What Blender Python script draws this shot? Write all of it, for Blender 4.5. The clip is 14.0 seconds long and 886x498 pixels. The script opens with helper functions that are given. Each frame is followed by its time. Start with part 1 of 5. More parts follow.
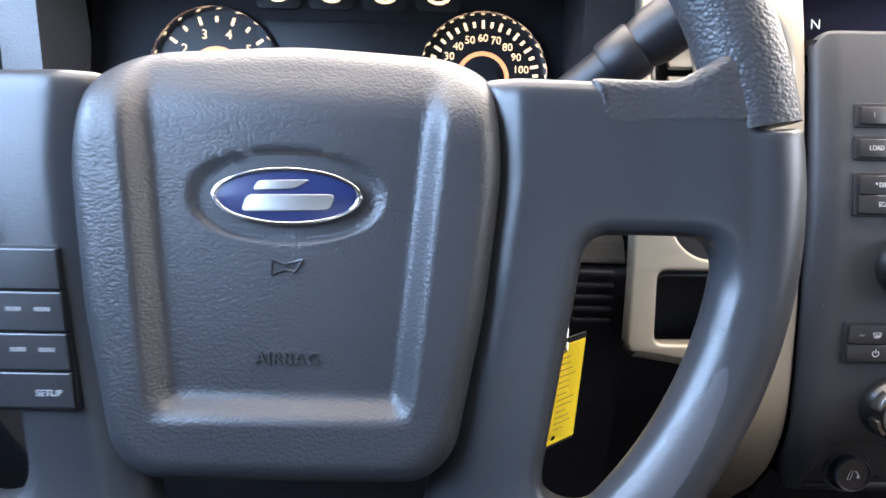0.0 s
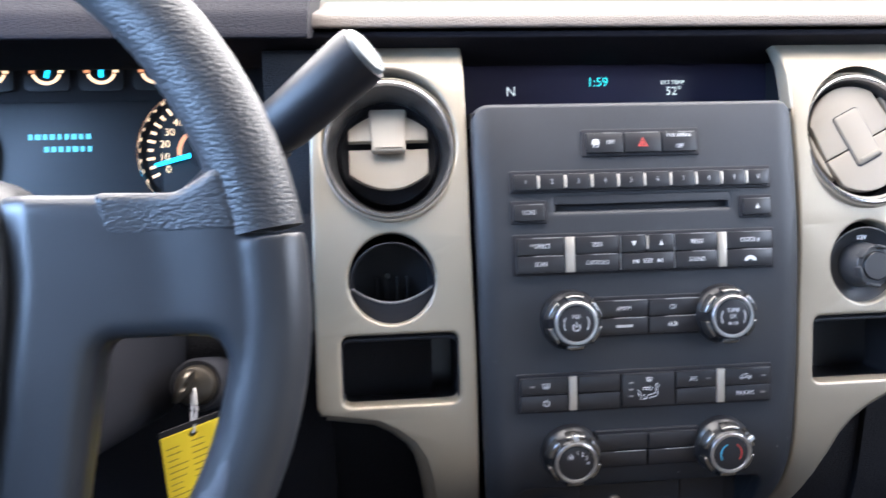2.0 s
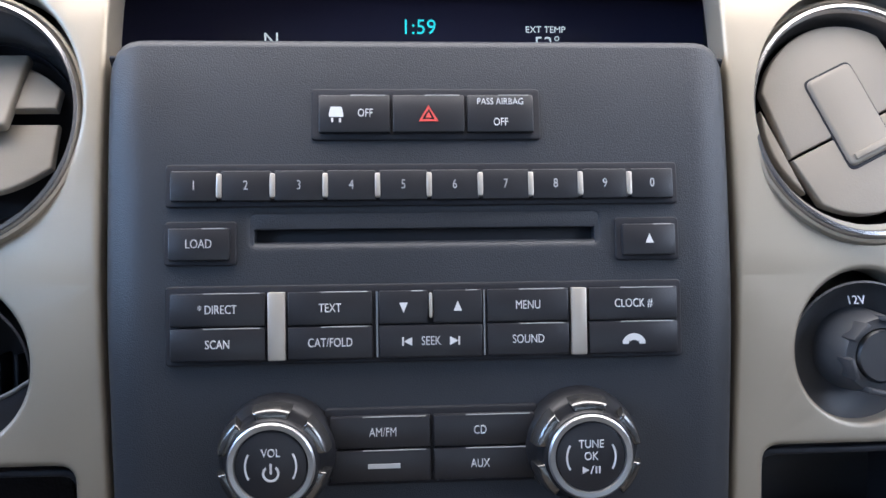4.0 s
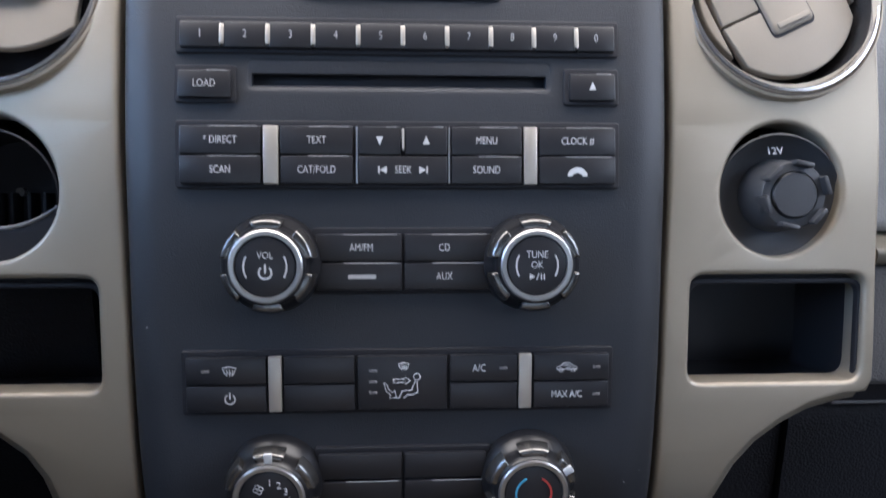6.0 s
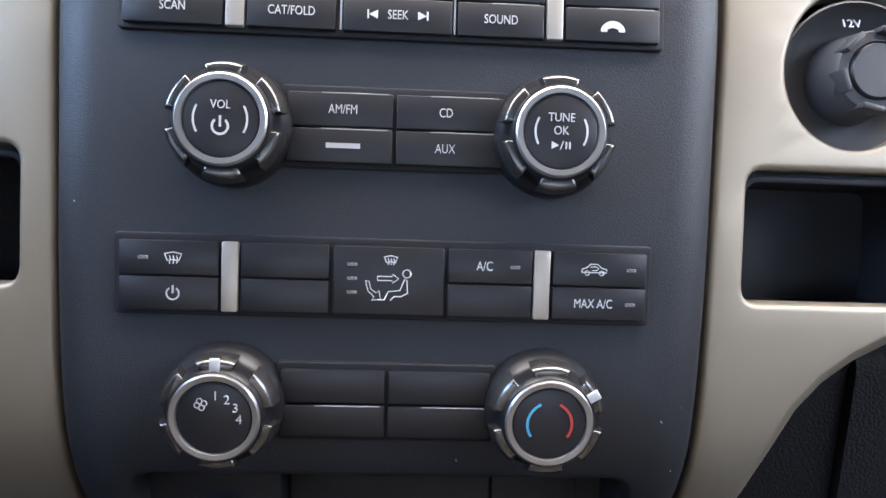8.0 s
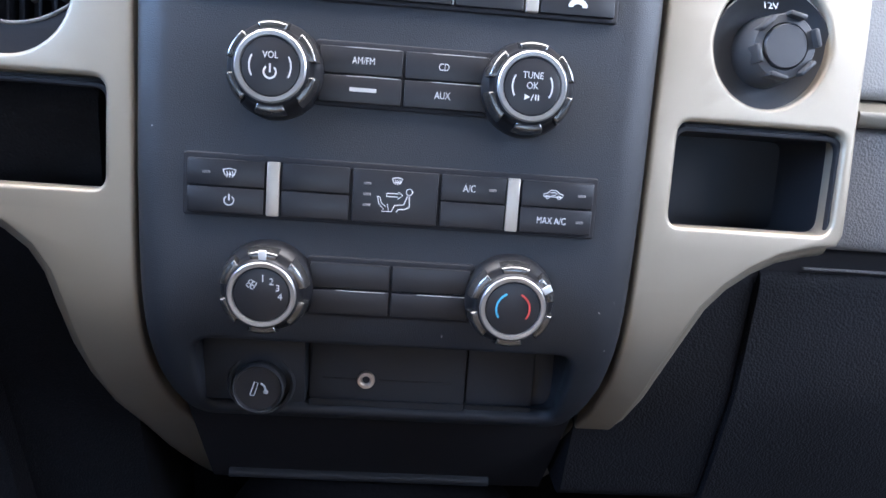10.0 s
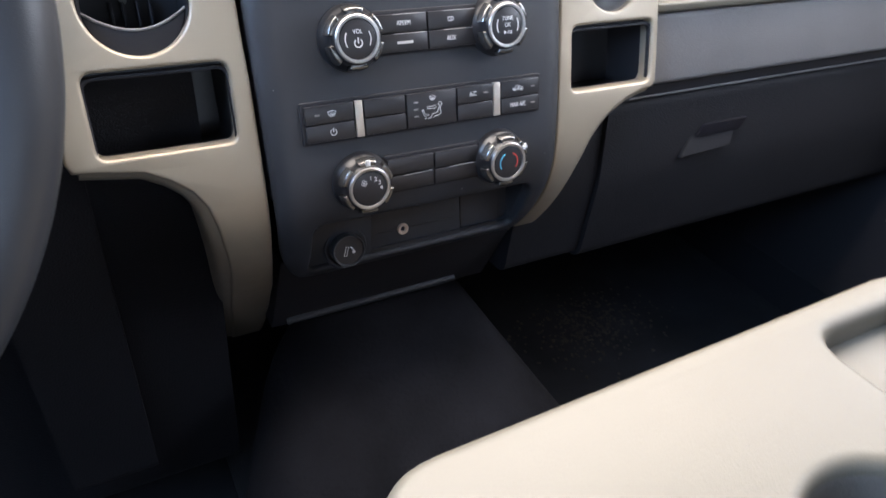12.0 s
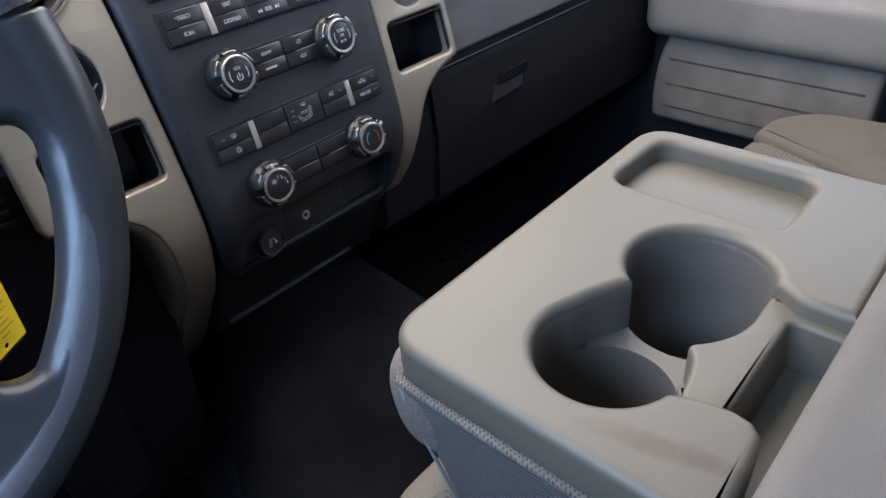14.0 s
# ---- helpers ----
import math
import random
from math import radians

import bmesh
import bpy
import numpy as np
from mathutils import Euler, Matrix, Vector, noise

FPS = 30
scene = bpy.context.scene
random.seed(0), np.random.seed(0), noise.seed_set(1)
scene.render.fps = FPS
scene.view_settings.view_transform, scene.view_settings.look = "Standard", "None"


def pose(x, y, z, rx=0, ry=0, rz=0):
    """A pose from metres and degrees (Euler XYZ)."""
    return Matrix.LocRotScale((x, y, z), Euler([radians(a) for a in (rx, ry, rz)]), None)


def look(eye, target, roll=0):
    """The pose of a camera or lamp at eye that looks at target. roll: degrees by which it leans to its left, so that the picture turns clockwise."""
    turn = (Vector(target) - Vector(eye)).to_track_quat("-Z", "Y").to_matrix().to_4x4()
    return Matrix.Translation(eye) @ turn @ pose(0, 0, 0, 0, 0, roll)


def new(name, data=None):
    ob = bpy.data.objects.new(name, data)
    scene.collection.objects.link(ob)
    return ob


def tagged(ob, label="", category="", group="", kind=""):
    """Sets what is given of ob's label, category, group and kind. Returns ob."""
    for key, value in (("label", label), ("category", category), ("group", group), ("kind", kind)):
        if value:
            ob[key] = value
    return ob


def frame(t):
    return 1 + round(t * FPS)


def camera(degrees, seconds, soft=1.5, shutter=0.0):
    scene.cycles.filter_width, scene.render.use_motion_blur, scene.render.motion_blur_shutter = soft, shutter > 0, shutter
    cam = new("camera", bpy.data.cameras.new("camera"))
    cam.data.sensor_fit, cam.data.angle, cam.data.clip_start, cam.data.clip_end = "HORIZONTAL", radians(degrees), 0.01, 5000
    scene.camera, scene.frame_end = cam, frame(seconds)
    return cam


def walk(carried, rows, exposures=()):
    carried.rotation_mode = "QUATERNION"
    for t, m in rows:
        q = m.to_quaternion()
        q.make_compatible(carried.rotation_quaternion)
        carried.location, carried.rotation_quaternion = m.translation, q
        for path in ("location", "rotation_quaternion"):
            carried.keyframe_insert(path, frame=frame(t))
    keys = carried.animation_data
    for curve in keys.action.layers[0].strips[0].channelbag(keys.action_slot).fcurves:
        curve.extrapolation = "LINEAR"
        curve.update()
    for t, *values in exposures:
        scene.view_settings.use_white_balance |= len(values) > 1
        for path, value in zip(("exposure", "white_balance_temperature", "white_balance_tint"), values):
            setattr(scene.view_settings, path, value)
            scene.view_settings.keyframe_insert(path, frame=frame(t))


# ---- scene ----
cam = camera(65.64, 14.0, shutter=0.3)
PATH = [
    (0, (-0.35835, -0.42606, 0.78142), -0.448, -21.547, 1.207),
    (0.5, (-0.33246, -0.40022, 0.77115), -1.375, -21.838, 0.741),
    (1, (-0.30998, -0.40206, 0.77282), -2.550, -21.748, 0.668),
    (1.5, (-0.26767, -0.44786, 0.79971), -3.982, -20.713, 0.193),
    (2, (-0.18296, -0.44098, 0.81706), -5.441, -19.164, -0.165),
    (2.5, (-0.09795, -0.37179, 0.80834), -5.801, -18.152, -0.016),
    (3, (-0.04311, -0.27582, 0.78373), -5.610, -17.739, 0.339),
    (3.2, (-0.02562, -0.24990, 0.77609), -4.742, -17.644, 0.408),
    (5.3, (-0.00253, -0.22976, 0.75407), -2.948, -18.792, 0.406),
    (5.5, (-0.00195, -0.25386, 0.75246), -2.966, -19.380, 0.536),
    (6, (0.00102, -0.29294, 0.71698), -3.475, -19.312, 0.949),
    (6.5, (0.00732, -0.28672, 0.67815), -3.675, -18.727, 1.343),
    (7, (0.00737, -0.26282, 0.64758), -3.692, -17.105, 1.622),
    (7.2, (0.00593, -0.25121, 0.64233), -3.514, -16.566, 1.724),
    (9.3, (0.01080, -0.29836, 0.65579), -2.861, -19.448, 4.057),
    (9.5, (0.00731, -0.30862, 0.65810), -3.879, -20.699, 4.898),
    (10, (0.00204, -0.32637, 0.66233), -4.236, -22.320, 5.103),
    (10.5, (-0.02299, -0.33711, 0.66932), -7.844, -23.819, 4.899),
    (11, (-0.07998, -0.35853, 0.70347), -15.292, -27.322, 5.402),
    (11.5, (-0.14106, -0.39622, 0.72947), -22.823, -31.101, 5.524),
    (12, (-0.21297, -0.42902, 0.75655), -30.338, -34.537, 4.694),
    (12.5, (-0.26678, -0.46437, 0.77123), -36.878, -34.906, 2.258),
    (13, (-0.29696, -0.49097, 0.78943), -41.058, -35.314, -0.705),
    (13.5, (-0.31809, -0.50942, 0.79728), -44.126, -34.860, -3.077),
    (14, (-0.33384, -0.51688, 0.80519), -45.693, -34.686, -4.635),
]
# the brightening, darkening and tint of the picture: seconds, stops, kelvin, tint
EXPOSURE = [(0, 1.10, 6200, 13), (0.5, 0.90, 6150, 13), (1.0, 1.18, 6150, 13), (1.5, 1.50, 5950, 13), (2, 0.95, 5650, 12), (2.5, -0.04, 5750, 12), (3, -0.08, 5700, 12), (5.5, 0.74, 5400, 13), (6, 0.18, 5600, 13), (6.5, 0.72, 5850, 13), (7, 0.80, 6000, 13),
            (9.5, 1.30, 5450, 13), (10, 1.34, 5400, 13), (10.5, 1.48, 5450, 13), (11, 1.42, 5850, 13), (11.5, 1.40, 6000, 13), (12, 1.12, 6050, 13), (12.5, 0.80, 6000, 13), (13, 0.80, 5950, 13), (13.5, 0.80, 5900, 13), (14, 0.16, 5800, 13)]
walk(cam, [(t, pose(*eye, 90 + pitch, 0, yaw) @ pose(0, 0, 0, 0, 0, roll)) for t, eye, yaw, pitch, roll in PATH], EXPOSURE)

# ---- light ----
world = bpy.data.worlds.new("sky")
scene.world = world
world.use_nodes = True
wn = world.node_tree
sky = wn.nodes.new("ShaderNodeTexSky")
sky.sky_type, sky.sun_disc = "NISHITA", False
sky.sun_elevation, sky.sun_rotation = radians(50), radians(200)
wn.links.new(sky.outputs[0], wn.nodes["Background"].inputs[0])
wn.nodes["Background"].inputs[1].default_value = 0.10


def lamp(name, kind, m, energy, colour, **more):
    data = bpy.data.lights.new(name, kind)
    data.energy, data.color = energy, colour
    for key, value in more.items():
        if key == "angle":
            data.angle = value
        elif key == "shape":
            data.shape = value
        elif key == "size":
            data.size = value
        elif key == "size_y":
            data.size_y = value
    ob = new(name, data)
    ob.matrix_world = m
    return ob


lamp("sun", "SUN", look((-2, -5, 6), (0, 0, 0)), 3.0, (1.0, 0.94, 0.84), angle=radians(0.5))
# daylight that enters by the openings of the cab
lamp("windscreen_daylight", "AREA", look((0, 0.19, 1.03), (0, -0.28, 0.18)), 27.0, (1.0, 0.87, 0.72), shape="RECTANGLE", size=1.35, size_y=0.80)
lamp("driver_window_daylight", "AREA", look((-0.80, -0.30, 1.01), (0, -0.24, 0.84)), 9.5, (0.49, 0.70, 1.0), shape="RECTANGLE", size=0.66, size_y=0.32)
lamp("passenger_window_daylight", "AREA", look((0.80, -0.32, 1.01), (0, -0.24, 0.84)), 4.6, (0.90, 0.94, 1.0), shape="RECTANGLE", size=0.80, size_y=0.32)
lamp("rear_window_daylight", "AREA", look((0, -1.68, 0.84), (0, -0.2, 0.80)), 0.6, (0.74, 0.85, 1.0), shape="RECTANGLE", size=1.2, size_y=0.26)


# ---- materials ----
def mat(name, colour, rough=0.5, metal=0.0, bump=0.0, scale=400.0, vary=0.10, cells=False, emit=0.0, coat=0.0, stretch=(1, 1, 1), patch=14.0, spec=0.5, lines=0.0, dots=0.0):
    m = bpy.data.materials.new(name)
    m.use_nodes = True
    t = m.node_tree
    n, l = t.nodes, t.links
    b = n["Principled BSDF"]
    b.inputs["Metallic"].default_value = metal
    b.inputs["Coat Weight"].default_value = coat
    b.inputs["Specular IOR Level"].default_value = spec
    co = n.new("ShaderNodeTexCoord")
    mp = n.new("ShaderNodeMapping")
    mp.inputs["Scale"].default_value = stretch
    l.new(co.outputs["Object"], mp.inputs["Vector"])
    big = n.new("ShaderNodeTexNoise")
    big.inputs["Scale"].default_value, big.inputs["Detail"].default_value = patch, 5.0
    l.new(mp.outputs[0], big.inputs["Vector"])
    ramp = n.new("ShaderNodeMapRange")
    ramp.inputs["From Min"].default_value, ramp.inputs["From Max"].default_value = 0.3, 0.7
    ramp.inputs["To Min"].default_value, ramp.inputs["To Max"].default_value = 1 - vary, 1 + vary
    l.new(big.outputs[0], ramp.inputs["Value"])
    mix = n.new("ShaderNodeMix")
    mix.data_type, mix.blend_type = "RGBA", "MULTIPLY"
    mix.inputs["Factor"].default_value = 1.0
    mix.inputs["A"].default_value = (*colour, 1)
    l.new(ramp.outputs[0], mix.inputs["B"])
    l.new(mix.outputs["Result"], b.inputs["Base Color"])
    fine = n.new("ShaderNodeTexVoronoi" if cells else "ShaderNodeTexNoise")
    fine.inputs["Scale"].default_value = scale
    if not cells:
        fine.inputs["Detail"].default_value = 3.0
    if dots:
        mp.inputs["Rotation"].default_value = (0, 0, 0.9)
        fine.voronoi_dimensions = "2D"
        fine.inputs["Randomness"].default_value = 0.0
    l.new(mp.outputs[0], fine.inputs["Vector"])
    rr = n.new("ShaderNodeMapRange")
    rr.inputs["To Min"].default_value, rr.inputs["To Max"].default_value = max(0.02, rough - 0.08), min(1.0, rough + 0.08)
    l.new(big.outputs[0], rr.inputs["Value"])
    l.new(rr.outputs[0], b.inputs["Roughness"])
    if lines:
        wv = n.new("ShaderNodeTexWave")
        wv.bands_direction = "Z"
        wv.inputs["Scale"].default_value = lines
        l.new(mp.outputs[0], wv.inputs["Vector"])
        add = n.new("ShaderNodeMath")
        l.new(fine.outputs[0], add.inputs[0])
        l.new(wv.outputs["Fac"], add.inputs[1])
        fine = add
        rib = n.new("ShaderNodeMapRange")
        rib.inputs["To Min"].default_value, rib.inputs["To Max"].default_value = 0.45, 1.2
        l.new(wv.outputs["Fac"], rib.inputs["Value"])
        mul = n.new("ShaderNodeMath")
        mul.operation = "MULTIPLY"
        l.new(ramp.outputs[0], mul.inputs[0])
        l.new(rib.outputs[0], mul.inputs[1])
        l.new(mul.outputs[0], mix.inputs["B"])
    if dots:
        hole = n.new("ShaderNodeMapRange")
        hole.inputs["From Min"].default_value, hole.inputs["From Max"].default_value = 0.22, 0.34
        hole.inputs["To Min"].default_value, hole.inputs["To Max"].default_value = dots, 1.0
        l.new(fine.outputs["Distance"], hole.inputs["Value"])
        mul = n.new("ShaderNodeMath")
        mul.operation = "MULTIPLY"
        l.new(ramp.outputs[0], mul.inputs[0])
        l.new(hole.outputs[0], mul.inputs[1])
        l.new(mul.outputs[0], mix.inputs["B"])
    if bump:
        bp = n.new("ShaderNodeBump")
        bp.inputs["Strength"].default_value, bp.inputs["Distance"].default_value = bump, 0.001
        l.new(fine.outputs[0], bp.inputs["Height"])
        bp.invert = cells
        l.new(bp.outputs[0], b.inputs["Normal"])
    if emit:
        b.inputs["Emission Color"].default_value = (*colour, 1)
        b.inputs["Emission Strength"].default_value = emit
    return m


PANEL = mat("stack plastic", (0.0245, 0.027, 0.033), 0.47, bump=0.16, scale=1900, vary=0.14, cells=True)
BUTTON = mat("button plastic", (0.020, 0.020, 0.023), 0.36, bump=0.05, scale=1800)
BLACK = mat("black plastic", (0.018, 0.018, 0.022), 0.62, bump=0.1, scale=900, spec=0.3)
GLOSS = mat("gloss black plastic", (0.013, 0.013, 0.015), 0.30, vary=0.05)
DARK = mat("dark dash plastic", (0.020, 0.020, 0.024), 0.66, bump=0.5, scale=700, cells=True, spec=0.3)
GREY = mat("grey dash plastic", (0.16, 0.155, 0.155), 0.60, bump=0.4, scale=800, cells=True)
HOOD = mat("dark hood vinyl", (0.0085, 0.0078, 0.0115), 0.80, bump=0.4, scale=700, cells=True, spec=0.15)
DECK = mat("beige dash top vinyl", (0.100, 0.082, 0.070), 0.6, bump=0.4, scale=700, cells=True)
LIGHTGREY = mat("light grey dash plastic", (0.27, 0.275, 0.28), 0.62, bump=0.2, scale=800, cells=True)
PAD = mat("pad vinyl", (0.031, 0.032, 0.036), 0.42, bump=0.22, scale=780, cells=True, vary=0.10)
LEATHER = mat("wrinkled leather", (0.034, 0.035, 0.039), 0.44, bump=0.42, scale=520, vary=0.12, cells=True, stretch=(1, 1.25, 1))
SMOOTH = mat("worn smooth rim", (0.021, 0.022, 0.025), 0.29, bump=0.08, scale=300, vary=0.18, patch=25)
WORN = mat("peeled rim coating", (0.066, 0.066, 0.074), 0.44, bump=0.18, scale=260, vary=0.2)
SPOKE = mat("spoke plastic", (0.034, 0.0355, 0.040), 0.31, bump=0.12, scale=1400)
SILVER = mat("champagne silver paint", (0.375, 0.328, 0.257), 0.46, metal=0.55, bump=0.05, scale=2500, vary=0.05)
SILVERBAR = mat("satin silver strip", (0.52, 0.48, 0.42), 0.40, metal=0.6, vary=0.04)
CHROME = mat("chrome", (0.78, 0.78, 0.80), 0.14, metal=1.0, vary=0.03)
SATIN = mat("satin metal ring", (0.50, 0.49, 0.48), 0.34, metal=0.9, vary=0.05)
VENT = mat("vent vane plastic", (0.24, 0.207, 0.165), 0.50, bump=0.1, scale=1500)
TAN = mat("beige console plastic", (0.104, 0.094, 0.072), 0.50, bump=0.10, scale=900, vary=0.07, patch=9)
TANTOP = mat("stained beige console plastic", (0.104, 0.094, 0.072), 0.50, bump=0.10, scale=900, vary=0.07, patch=9)
TANSOFT = mat("beige vinyl", (0.17, 0.145, 0.11), 0.62, bump=0.6, scale=500, cells=True)
DOORTAN = mat("pale door vinyl", (0.20, 0.187, 0.17), 0.60, bump=0.18, scale=500, cells=True)
POCKET = mat("grimy pale pocket vinyl", (0.215, 0.188, 0.158), 0.66, bump=0.15, scale=500, cells=True, vary=0.22, patch=16)
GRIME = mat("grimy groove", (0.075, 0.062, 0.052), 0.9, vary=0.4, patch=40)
FABRIC = mat("grey woven fabric", (0.120, 0.110, 0.099), 0.95, bump=0.7, scale=1100, vary=0.12)
RIBBED = mat("ribbed grey fabric", (0.125, 0.117, 0.11), 0.95, bump=1.0, scale=1100, vary=0.12, lines=95)
SEATCLOTH = mat("tan seat cloth", (0.125, 0.108, 0.086), 0.95, bump=1.0, scale=600, cells=True, vary=0.12)
PERF = mat("perforated seat insert", (0.15, 0.132, 0.107), 0.9, bump=1.0, scale=230, cells=True, vary=0.1, dots=0.30)
CARPET = mat("black carpet", (0.022, 0.022, 0.026), 1.0, bump=1.0, scale=350, vary=0.5, patch=8)
RUBBER = mat("scuffed rubber mat", (0.034, 0.033, 0.036), 0.8, bump=0.6, scale=120, vary=0.5)
HEADLINER = mat("grey headliner", (0.13, 0.12, 0.11), 0.95, bump=0.4, scale=500)
INK = mat("white ink", (0.57, 0.58, 0.59), 0.5, vary=0.03)
DIMINK = mat("faint ink", (0.42, 0.43, 0.44), 0.5, vary=0.03)
REDINK = mat("red ink", (0.50, 0.06, 0.05), 0.5)
BLUEINK = mat("light blue ink", (0.10, 0.42, 0.62), 0.5)
YELLOW = mat("yellow card", (0.80, 0.58, 0.02), 0.45, vary=0.05)
TAGINK = mat("brown print", (0.30, 0.20, 0.02), 0.6)
LEDCYAN = mat("cyan display", (0.08, 0.70, 0.66), 0.5, emit=0.8)
LEDWHITE = mat("white display", (0.80, 0.84, 0.78), 0.5, emit=0.55)
LEDDIM = mat("dim blue display", (0.12, 0.46, 0.56), 0.5, emit=0.9)
AMBER = mat("warm lit dial print", (1.0, 0.66, 0.36), 0.5, emit=1.0)
ORANGE = mat("orange lit dial print", (0.95, 0.38, 0.16), 0.5, emit=0.6)
NEEDLE = mat("cyan needle", (0.05, 0.62, 0.95), 0.5, emit=1.3)
DIAL = mat("dial face", (0.010, 0.010, 0.013), 0.5)
BLUE = mat("blue enamel", (0.014, 0.022, 0.085), 0.3, vary=0.05, coat=0.2)
VENTRING = mat("bright vent ring", (0.48, 0.47, 0.47), 0.20, metal=0.9, vary=0.04)
VENTBAND = mat("dark polished band", (0.14, 0.135, 0.135), 0.24, metal=0.8, vary=0.05)
LOWER = mat("black lower dash plastic", (0.0120, 0.0120, 0.0145), 0.7, bump=0.4, scale=700, cells=True, spec=0.18)
OUTLET = mat("grey outlet plastic", (0.040, 0.041, 0.045), 0.45, bump=0.08, scale=1500)
# console beige, with the shade inside the cups put into its colour
TANSHADED = mat("beige plastic darkened as cup shade", (0.088, 0.081, 0.072), 0.6, bump=0.2, scale=700)
JACK = mat("pale copper-coloured socket", (0.74, 0.62, 0.53), 0.36, metal=0.6, vary=0.1)
DIRT = mat("dry brown dirt", (0.062, 0.049, 0.040), 0.95, vary=0.3, patch=60)
HUMP = mat("black hump mat", (0.009, 0.009, 0.011), 0.95, bump=1.0, scale=250, vary=0.5, patch=12, spec=0.08)
BRASS = mat("worn lock metal", (0.17, 0.145, 0.115), 0.36, metal=0.9, vary=0.2)
STALKCAP = mat("pale grey stalk cap", (0.16, 0.18, 0.19), 0.35)
CAPDISC = mat("teal-grey cap face", (0.070, 0.100, 0.112), 0.40)
LEDGE = mat("brown-grey ledge plastic", (0.034, 0.030, 0.026), 0.7, bump=0.3, scale=700, cells=True, spec=0.3)
LEVER = mat("dark lever plastic", (0.0095, 0.0095, 0.0125), 0.42, bump=0.05, scale=900, spec=0.4)
GROUND = mat("pale concrete", (0.42, 0.39, 0.35), 0.9, bump=0.5, scale=8, patch=0.3, vary=0.2)
SCREEN = mat("smoked screen", (0.045, 0.040, 0.070), 0.20, vary=0.05, spec=0.45)
GRIPMETAL = mat("dark plated knob grip", (0.20, 0.195, 0.19), 0.24, metal=0.9, vary=0.05)
BRAID = mat("tan woven braid", (0.185, 0.15, 0.122), 0.95, bump=1.0, scale=520, cells=True, vary=0.2, dots=0.45)
WEAVE = mat("tan woven cloth", (0.165, 0.138, 0.115), 0.95, bump=0.40, scale=1100, cells=True, vary=0.30, patch=420)
LINT = mat("pale dust", (0.45, 0.44, 0.42), 0.9, vary=0.1)


def stained(m, colour, at, turn, size, power):
    """Adds one long, ragged stain to a material: its centre, turn in degrees and half lengths in the thing's own metres."""
    t = m.node_tree
    n, l = t.nodes, t.links
    co = n.new("ShaderNodeTexCoord")
    mp = n.new("ShaderNodeMapping")
    mp.vector_type = "TEXTURE"
    mp.inputs["Location"].default_value = at
    mp.inputs["Rotation"].default_value = (0, 0, radians(turn))
    mp.inputs["Scale"].default_value = size
    l.new(co.outputs["Object"], mp.inputs["Vector"])
    ball = n.new("ShaderNodeTexGradient")
    ball.gradient_type = "SPHERICAL"
    l.new(mp.outputs[0], ball.inputs[0])
    rag = n.new("ShaderNodeTexNoise")
    rag.inputs["Scale"].default_value, rag.inputs["Detail"].default_value = 220.0, 6.0
    l.new(co.outputs["Object"], rag.inputs["Vector"])
    mul = n.new("ShaderNodeMath")
    mul.operation = "MULTIPLY"
    l.new(ball.outputs["Fac"], mul.inputs[0])
    l.new(rag.outputs[0], mul.inputs[1])
    edge = n.new("ShaderNodeMapRange")
    edge.inputs["From Min"].default_value, edge.inputs["From Max"].default_value = 0.03, 0.30
    edge.inputs["To Max"].default_value = power
    l.new(mul.outputs[0], edge.inputs["Value"])
    mix = n.new("ShaderNodeMix")
    mix.data_type = "RGBA"
    mix.inputs["B"].default_value = (*colour, 1)
    base = n["Principled BSDF"].inputs["Base Color"]
    l.new(base.links[0].from_socket, mix.inputs["A"])
    l.new(edge.outputs[0], mix.inputs["Factor"])
    l.new(mix.outputs["Result"], base)


stained(TANTOP, (0.070, 0.052, 0.036), (-0.1345, -0.4450, 0.028), -76, (0.044, 0.0085, 0.03), 0.85)
# ---- building helpers ----
WORLD = {}


def thing(name, at, label, category, group="", kind=""):
    ob = new(name)
    ob.empty_display_size = 0.02
    ob.matrix_world = at
    WORLD[ob.name] = at.copy()
    return tagged(ob, label, category, group, kind)


def part(name, bm, material, parent=None, label="", at=None, smooth=True):
    me = bm if isinstance(bm, bpy.types.Mesh) else bpy.data.meshes.new(name)
    if me is not bm:
        bm.normal_update()
        bm.to_mesh(me)
        bm.free()
    if not me.materials:
        me.materials.append(material)
    if smooth:
        me.shade_smooth()
        me.set_sharp_from_angle(angle=radians(38))
    ob = new(name, me)
    at = at if at is not None else Matrix.Identity(4)
    if parent is not None:
        ob.parent = parent
        ob.matrix_basis = WORLD[parent.name].inverted() @ at
    else:
        ob.matrix_basis = at
    WORLD[ob.name] = at.copy()
    if label:
        tagged(ob, label)
    return ob


def structure(name, bm, material, label, category, at=None):
    return tagged(part(name, bm, material, None, "", at), label, category, "", "structure")


def box(w, h, d, bevel=0.001, seg=2, taper=1.0, base=True):
    """A rounded block, w by h, that stands d high on z = 0 (or is centred)."""
    bm = bmesh.new()
    bmesh.ops.create_cube(bm, size=1.0)
    for v in bm.verts:
        k = taper if v.co.z > 0 else 1.0
        v.co = Vector((v.co.x * w * k, v.co.y * h * k, (v.co.z + (0.5 if base else 0)) * d))
    if bevel:
        bmesh.ops.bevel(bm, geom=bm.edges[:], offset=bevel, segments=seg, affect="EDGES", profile=0.5)
    return bm


def moved(bm, m):
    bmesh.ops.transform(bm, matrix=m, verts=bm.verts)
    return bm


def joined(*bms):
    out = bmesh.new()
    for b in bms:
        me = bpy.data.meshes.new("tmp")
        b.to_mesh(me)
        b.free()
        out.from_mesh(me)
        bpy.data.meshes.remove(me)
    return out


